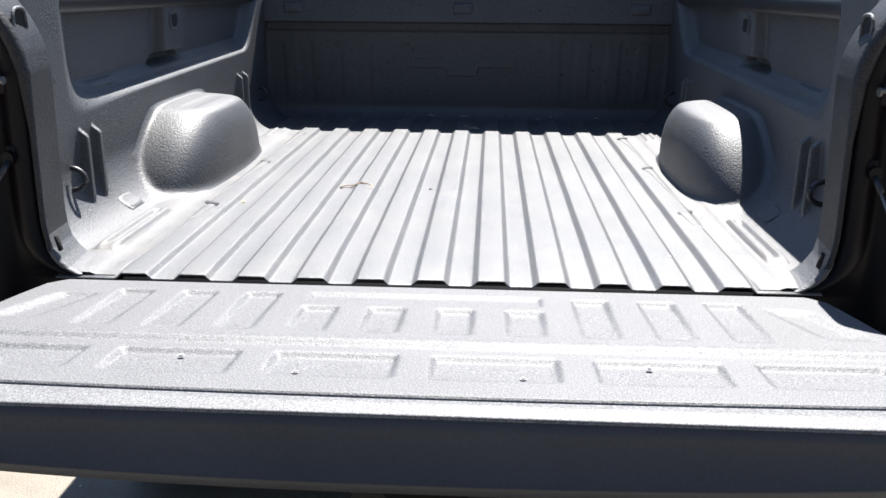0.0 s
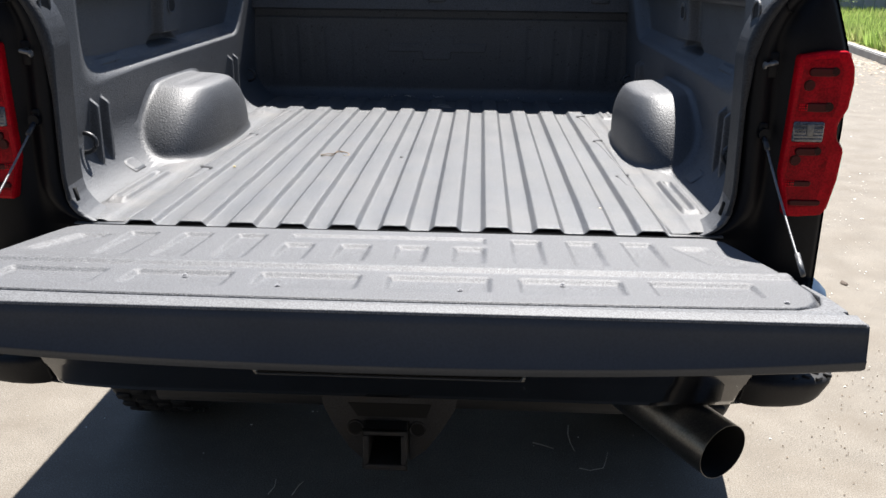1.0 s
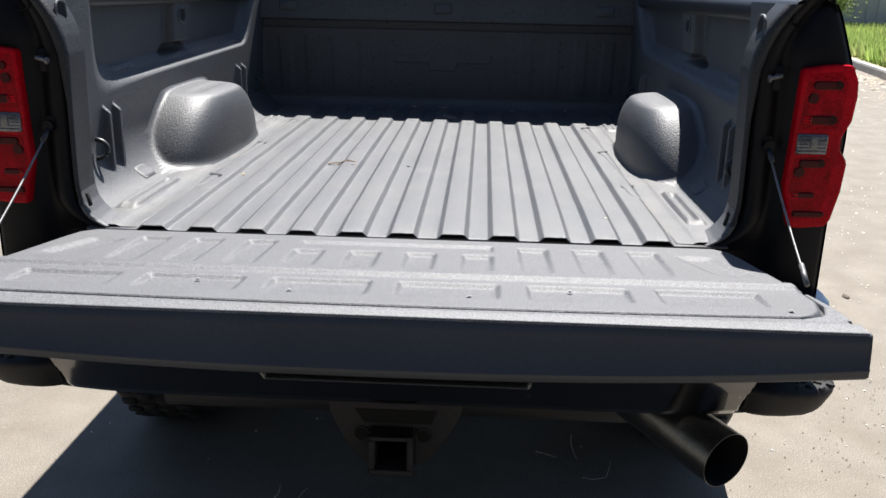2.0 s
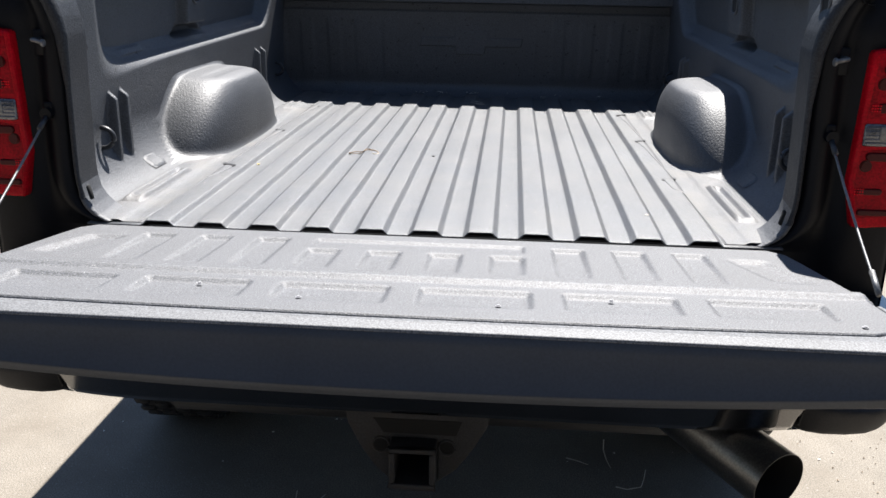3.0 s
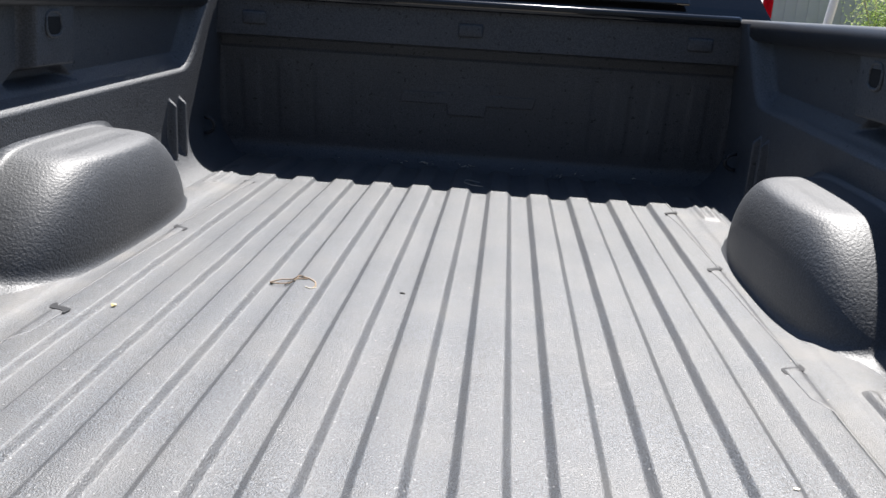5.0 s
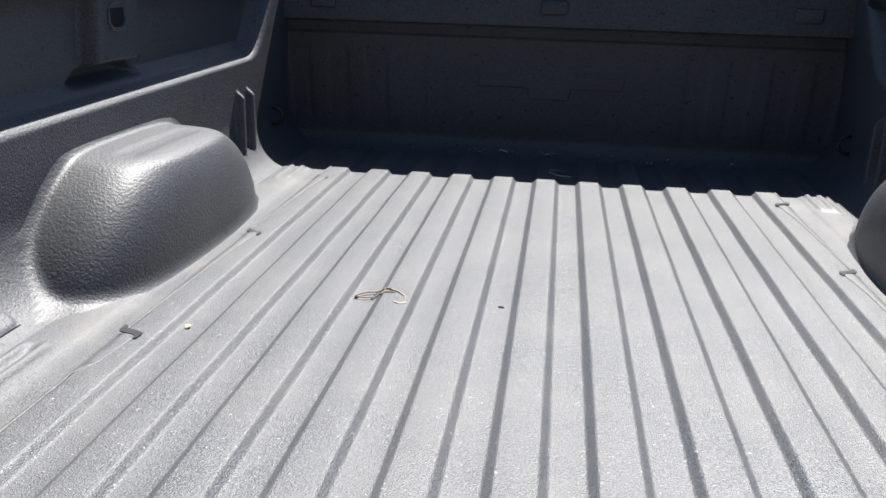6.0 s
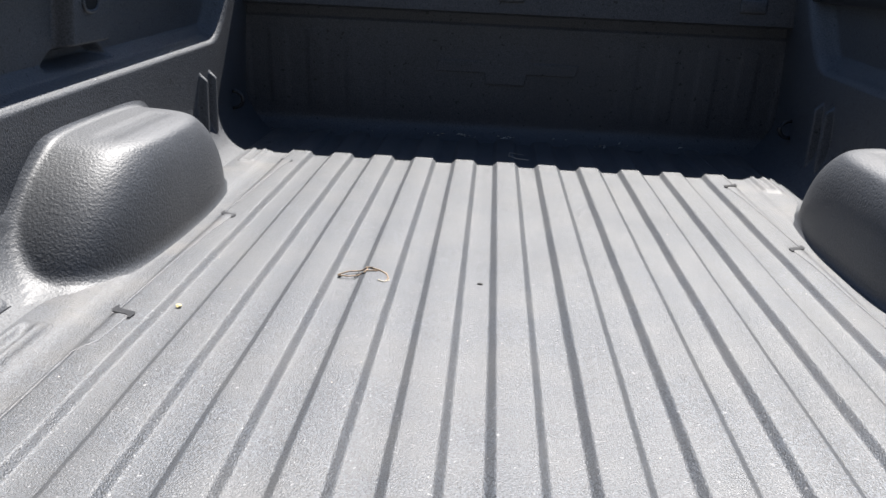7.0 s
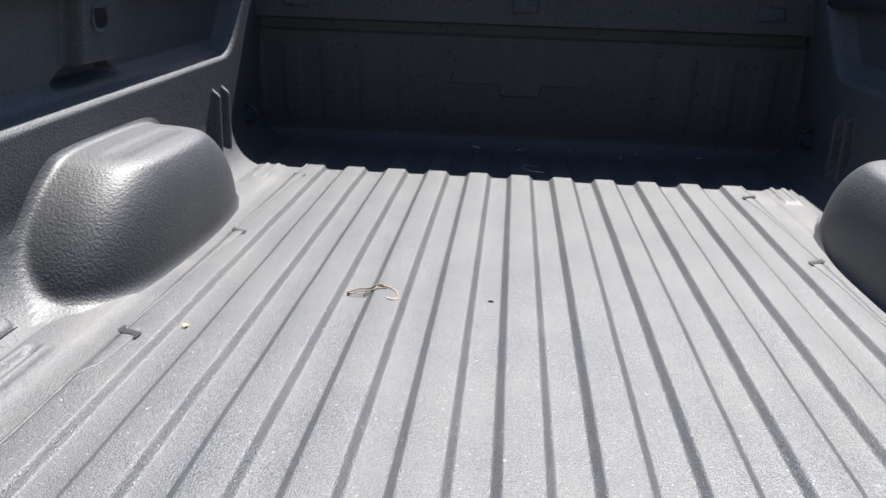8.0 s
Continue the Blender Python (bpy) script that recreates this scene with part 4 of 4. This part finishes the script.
part("bore_end", disc(0.06, 0.004, tip - axis * 0.29, q), SOOT_HOLE_BLACK, pipe)

# underside and wheels
part("underbody", box(1.30, 1.9, 0.2, (0, 1.02, 0.80), 0.02), FRAME_STEEL, truck)
for s in (-1, 1):
    part("frame_rail", box(0.08, 1.9, 0.14, (s * 0.42, 1.05, 0.62), 0.01), FRAME_STEEL, truck)
part("axle", tube([(-0.8, 0.95, 0.41), (0.8, 0.95, 0.41)], 0.05, 16), FRAME_STEEL, truck)
bm = bmesh.new()
bmesh.ops.create_uvsphere(bm, u_segments=20, v_segments=12, radius=0.15, matrix=Matrix.Translation((0, 0.95, 0.42)))
part("differential", smooth(bm), FRAME_STEEL, truck)
for s in (-1, 1):
    tread = [(0.27, -0.12), (0.36, -0.135), (0.39, -0.128), (0.405, -0.105), (0.41, -0.05), (0.41, 0.05), (0.405, 0.105), (0.39, 0.128), (0.36, 0.135), (0.27, 0.12)]
    rows = [[(s * 0.84 + w, 0.95 + r * math.cos(a), 0.41 + r * math.sin(a)) for r, w in tread] for a in [2 * math.pi * k / 56 for k in range(56)]]
    wheel = tagged(new("wheel"), "rear wheel with a black tyre")
    wheel.parent = truck
    tyre = part("tyre", grid(rows, closed_u=True), RUBBER, wheel)
    lug = box(0.045, 0.028, 0.012, (0, 0, 0.411), 0.003, 1)
    lug_me = bpy.data.meshes.new("tread_lug")
    lug.to_mesh(lug_me)
    lug.free()
    for k in range(40):
        for j in range(4):
            o = part("tread_lug", lug_me, RUBBER, tyre)
            o.matrix_basis = Matrix.Translation((s * 0.84 - 0.084 + 0.056 * j, 0.95, 0.41)) @ Matrix.Rotation(2 * math.pi * (k + 0.5 * (j % 2)) / 40, 4, "X")
    part("rim", disc(0.27, 0.2, (s * 0.84, 0.95, 0.41), Matrix.Rotation(radians(90), 4, "Y"), 40, 0.01), FRAME_STEEL, wheel)

# cab
cab = tagged(new("cab"), "black truck cab with a dark rear window")
cab.parent = truck
cab.matrix_basis = Matrix.Translation((0, 0.10, 0))
side_line = [(2.0, 0.6), (2.0, 1.42), (2.03, 1.47), (2.16, 1.78), (2.26, 1.87), (2.45, 1.90), (3.6, 1.90), (3.9, 1.86), (4.6, 1.42), (5.8, 1.30), (6.0, 1.1), (6.0, 0.6)]
xs_c = np.linspace(-1, 1, 21)
rows = []
for u in xs_c:
    row = []
    for y, z in side_line:
        w = float(np.interp(z, (0.6, 1.0, 1.42, 1.9), (0.96, 0.98, 0.93, 0.66)))
        ro = 0.03 * abs(u) ** 4 if z > 1.5 else 0
        row.append((w * u, y, z - ro))
    rows.append(row)
part("cab_shell", grid(rows, flip=False), BLACK, cab)
for s in (-1, 1):
    bm = bmesh.new()
    bm.faces.new([bm.verts.new((s * float(np.interp(z, (0.6, 1.0, 1.42, 1.9), (0.96, 0.98, 0.93, 0.66))), y, z)) for y, z in side_line])
    bmesh.ops.triangulate(bm, faces=bm.faces)
    part("cab_side", bm, BLACK, cab)
win = Matrix.Translation((0, 2.062, 1.60)) @ Matrix.Rotation(radians(90 - 22.7), 4, "X")
part("rear_window", prism([(-0.66, -0.14), (0.66, -0.14), (0.58, 0.15), (-0.58, 0.15)], 0.012, win, 0.004), GLASS, cab, "dark tinted rear window")
for x in (-0.24, 0.24):
    part("window_bar", box(0.02, 0.012, 0.27, (x, 2.052, 1.60), 0.003, 2, Matrix.Rotation(radians(-22.7), 4, "X")), TRIM, cab)

# a shrub by the far wall
rng = random.Random(9)
shrub = tagged(new("shrub"), "pale green leafy shrub before the grey wall", "shrub")
shrub.matrix_basis = Matrix.Translation((12.6, 30.6, 0.13))
stems = [Vector((rng.uniform(-.9, .9), rng.uniform(-.5, .5), rng.uniform(1.2, 3.2))) for _ in range(9)]
for q in stems:
    part("stem", tube([Vector((0, 0, 0)), q * 0.5 + Vector((0.1, 0, 0.2)), q], 0.03, 6, 0.3), STRAW, shrub)
verts, faces = [], []
for k in range(2600):
    c = rng.choice(stems) * rng.uniform(0.35, 1.05) + Vector((rng.gauss(0, .28), rng.gauss(0, .28), rng.gauss(0, .25)))
    d = Vector((rng.gauss(0, 1), rng.gauss(0, 1), rng.gauss(0, 1))).normalized()
    e = d.orthogonal().normalized()
    w = rng.uniform(0.03, 0.06)
    i = len(verts)
    verts += [c - d * w * 1.4, c + e * w * .6, c + d * w * 1.4, c - e * w * .6]
    faces.append((i, i + 1, i + 2, i + 3))
me = bpy.data.meshes.new("foliage")
me.from_pydata(verts, [], faces)
part("foliage", me, GRASS, shrub)

# a white car parked past the cab
car = tagged(new("parked_car"), "tall white parked car with red tail lamps", "car")
car.matrix_basis = Matrix.Translation((3.5, 14.0, 0)) @ Matrix.Diagonal((1, 1, 1.5, 1))
line = [(-0.02, 0.35), (-0.05, 0.95), (0.05, 1.05), (0.55, 1.52), (0.8, 1.56), (2.2, 1.56), (3.0, 1.05), (4.2, 0.92), (4.4, 0.6), (4.35, 0.3)]
rows = []
for u in np.linspace(-1, 1, 17):
    rows.append([(u * float(np.interp(z, (0.3, 0.95, 1.56), (0.86, 0.9, 0.62))), y + 0.12 * abs(u) ** 4, z - 0.03 * abs(u) ** 4) for y, z in line])
part("body", grid(rows), CAR_WHITE, car)
for s in (-1, 1):
    bm = bmesh.new()
    bm.faces.new([bm.verts.new((s * float(np.interp(z, (0.3, 0.95, 1.56), (0.86, 0.9, 0.62))), y + 0.12, z - 0.03)) for y, z in line])
    part("body_side", bm, CAR_WHITE, car)
    part("tail_lamp", box(0.16, 0.08, 0.34, (s * 0.76, 0.10, 1.04), 0.02), RED, car, "red tail lamp")
    for y in (0.85, 3.55):
        part("tyre", disc(0.32, 0.2, (s * 0.8, y, 0.32), Matrix.Rotation(radians(90), 4, "Y"), 28, 0.03), RUBBER, car)
part("rear_screen", prism([(-0.6, 0), (0.6, 0), (0.5, 0.5), (-0.5, 0.5)], 0.012, Matrix.Translation((0, 0.085, 1.085)) @ Matrix.Rotation(radians(43), 4, "X"), 0.003), GLASS, car, "dark rear screen")

leaning = tagged(new("post"), "white painted metal post leaning slightly", "post")
leaning.matrix_basis = Matrix.Translation((4.97, 14.0, 0))
part("shaft", tube([(0, 0, 0), (0.25, 0, 1.5), (0.36, 0, 2.4), (0.52, 0, 3.6)], 0.07, 14), CAR_WHITE, leaning)
part("base_plate", box(0.3, 0.3, 0.03, (0, 0, 0.015), 0.005), CONCRETE, leaning)

# petals, leaf litter and stalks on the paving
rng = random.Random(21)


def flakes(count, place, size, name, material, label, category):
    verts, faces = [], []
    for _ in range(count):
        x, y = place()
        w, a, tilt = rng.uniform(*size), rng.uniform(0, 6.28), rng.uniform(-0.3, 0.3)
        ring = [(x + w * math.cos(a + t) * (1 if k % 2 else 0.7), y + w * math.sin(a + t) * 0.75, 0.002 + max(0, w * tilt * math.cos(t)) + 0.001 * (k % 3)) for k, t in enumerate([2 * math.pi * j / 6 for j in range(6)])]
        i = len(verts)
        verts += ring + [(x, y, 0.006)]
        faces += [(i + j, i + (j + 1) % 6, i + 6) for j in range(6)]
    m_ = bpy.data.meshes.new(name)
    m_.from_pydata(verts, [], faces)
    tagged(part(name, m_, material), label, category, kind="stuff")


flakes(560, lambda: (rng.uniform(0.9, 3.5), rng.uniform(-0.5, 5.0)), (0.0022, 0.0060), "fallen_petals", PETAL, "pale fallen petals strewn over the paving", "petals")
flakes(500, lambda: (rng.uniform(1.5, 7.3), rng.uniform(3.0, 18.0)), (0.006, 0.013), "fallen_petals", PETAL, "pale fallen petals strewn over the paving", "petals")
flakes(160, lambda: (rng.uniform(-3.0, 0.9), rng.uniform(-0.6, 3.0)), (0.002, 0.0055), "fallen_petals", PETAL, "pale fallen petals strewn over the paving", "petals")
flakes(1500, lambda: (7.2 - abs(rng.gauss(0, 0.7)) + 0.18 * 3 * rng.random(), rng.uniform(9.0, 22.0)), (0.015, 0.04), "leaf_litter", LITTER, "dry pale leaf litter along the kerb", "leaves")
flakes(420, lambda: (1.75 + rng.gauss(0, 0.3), 0.75 + rng.gauss(0, 0.3)), (0.0015, 0.0045), "grit_patch", GRIT, "patch of brown grit and leaf crumbs on the paving", "grit")
curl = tagged(new("curled_leaf"), "dry curled brown leaf on the paving", "leaf")
curl.matrix_basis = Matrix.Translation((2.02, 2.33, -0.003)) @ Matrix.Diagonal((0.42, 0.42, 0.42, 1))
part("blade", grid([[(0.05 * math.cos(a) * (1 - (t / 3.2) ** 2), 0.04 * t * 0.6, 0.03 * math.sin(a)) for t in (-3, -1.5, 0, 1.5, 3)] for a in np.linspace(0.2, 2.6, 7)]), LEAF, curl)


def stalk(points, radius, material, label, name="dry_stalk", z=0.003):
    ob = tagged(part(name, tube([(x, y, z if len(p) == 2 else p[2]) for p in points for x, y in [p[:2]]], radius, 6, 0.5), material), label, "twig")
    return ob


GROUND_STALKS = "pale dry stalk lying on the shaded paving"
stalk([(0.377, 0.698), (0.41, 0.684), (0.442, 0.665)], 0.0022, PALE, GROUND_STALKS)
stalk([(0.504, 0.818), (0.497, 0.76), (0.50, 0.70), (0.509, 0.653)], 0.002, PALE, GROUND_STALKS)
stalk([(0.513, 0.555), (0.545, 0.545), (0.587, 0.561), (0.60, 0.60), (0.614, 0.655)], 0.0016, PALE, GROUND_STALKS)
stalk([(-0.41, 0.36), (-0.40, 0.40), (-0.405, 0.44)], 0.0018, PALE, GROUND_STALKS)
stalk([(-0.34, 0.36), (-0.33, 0.41), (-0.32, 0.43)], 0.0018, PALE, GROUND_STALKS)


def floor_z(x):
    return FLOOR + rib_z(x)


# bits lying in the bed
twig = tagged(new("dried_twig"), "brown dried twig with curled stalks on the bed floor", "twig")
for line, r, mat_ in (([(-0.291, 0.722), (-0.275, 0.742), (-0.258, 0.749), (-0.240, 0.746), (-0.222, 0.738), (-0.208, 0.722), (-0.203, 0.702), (-0.206, 0.688)], 0.0013, STRAW),
                      ([(-0.290, 0.720), (-0.272, 0.718), (-0.255, 0.728), (-0.240, 0.730), (-0.225, 0.735)], 0.0011, STRAW),
                      ([(-0.262, 0.715), (-0.258, 0.73), (-0.259, 0.752)], 0.0009, CHIP), ([(-0.246, 0.722), (-0.243, 0.738), (-0.247, 0.755)], 0.0008, STRAW),
                      ([(-0.219, 0.690), (-0.208, 0.684), (-0.200, 0.694)], 0.0012, PALE)):
    fine = []
    for (x0, y0), (x1, y1) in zip(line, line[1:]):
        fine += [(x0 + (x1 - x0) * t, y0 + (y1 - y0) * t) for t in (0, 0.33, 0.66)]
    fine.append(line[-1])
    part("twig_stalk", tube([(x, y, floor_z(x) + r + 0.002 + 0.002 * math.sin(40 * x + 9 * y)) for x, y in fine], r, 6), mat_, twig)
for x, y in ((-0.288, 0.721), (-0.26, 0.735), (-0.249, 0.728), (-0.236, 0.745)):
    bm = bmesh.new()
    bmesh.ops.create_icosphere(bm, subdivisions=1, radius=0.0022, matrix=Matrix.Translation((x, y, floor_z(x) + 0.003)) @ Matrix.Diagonal((1.6, 1, 0.8, 1)))
    part("seed_husk", bm, CHIP, twig, "dark seed husk")


def crumb(x, y, size, material, label, name):
    bm = bmesh.new()
    bmesh.ops.create_icosphere(bm, subdivisions=1, radius=size, matrix=Matrix.Translation((x, y, floor_z(x) + size * 0.45)) @ Matrix.Diagonal((1.2, 0.8, 0.5, 1)))
    for v in bm.verts:
        v.co += Vector((rng.uniform(-1, 1), rng.uniform(-1, 1), rng.uniform(-.3, .3))) * size * 0.25
    return tagged(part(name, bm, material), label, "debris")


crumb(-0.051, 0.728, 0.0045, CHIP, "small dark chip on the bed floor", "dark_chip")
crumb(-0.504, 0.554, 0.005, YELLOW, "pale yellow seed on the bed floor", "seed")
crumb(0.46, 0.15, 0.004, PALE, "small pale flake on the bed floor", "pale_flake")
stalk([(0.062, 1.665, 0.9425), (0.03, 1.675, 0.9425), (0.008, 1.705, 0.9425), (0.012, 1.745, 0.943), (0.036, 1.765, 0.936), (0.052, 1.77, 0.933)], 0.0012, PALE, "pale curled stalk on the shaded bed floor")
verts, faces = [], []
for k in range(240):
    c = rng.choice((-0.70, -0.68, -0.20, -0.12, 0.0, 0.045, 0.143, 0.273, 0.30, 0.367, 0.72, rng.uniform(-0.7, 0.75), rng.uniform(-0.2, 0.4)))
    x, y = c + rng.gauss(0, 0.014), 1.968 - abs(rng.gauss(0, 0.016))
    a, w, z = rng.uniform(0, 6.28), rng.uniform(0.003, 0.012), floor_z(c) + rng.uniform(0.001, 0.008)
    i = len(verts)
    verts += [(x - w * math.cos(a), y - w * math.sin(a), z), (x + 0.002 * math.sin(a), y - 0.002 * math.cos(a), z + 0.002), (x + w * math.cos(a), y + w * math.sin(a), z + rng.uniform(0, 0.006)), (x - 0.002 * math.sin(a), y + 0.002 * math.cos(a), z + 0.003)]
    faces.append((i, i + 1, i + 2, i + 3))
me = bpy.data.meshes.new("swept_debris")
me.from_pydata(verts, [], faces)
tagged(part("swept_debris", me, PALE), "dry leaf crumbs gathered along the front of the bed", "debris", kind="stuff")
# pale dust specks over the bed floor
verts, faces = [], []
for k in range(80):
    x, y, w = rng.uniform(-0.62, 0.62), rng.uniform(0.05, 1.5), rng.uniform(0.0005, 0.0014)
    if rib_z(x) not in (0.0, RIB):
        continue
    i, z = len(verts), floor_z(x) + 0.0022
    verts += [(x - w, y, z), (x, y - w * 0.8, z), (x + w * 0.9, y + w * 0.2, z), (x, y + w, z + 0.0006)]
    faces.append((i, i + 1, i + 2, i + 3))
me = bpy.data.meshes.new("dust_specks")
me.from_pydata(verts, [], faces)
tagged(part("dust_specks", me, PALE), "tiny pale dust specks scattered over the bed floor", "dust", kind="stuff")
for s in (-1, 1):
    # solid black piece standing for the shade of a slot
    part("drain_slot", box(0.006, 0.012, 0.03, (s * 0.694, 0.004, 0.986), 0.002, 1, Matrix.Rotation(radians(s * 12), 4, "Y")), SOOT_HOLE_BLACK, truck, "dark drain slot")
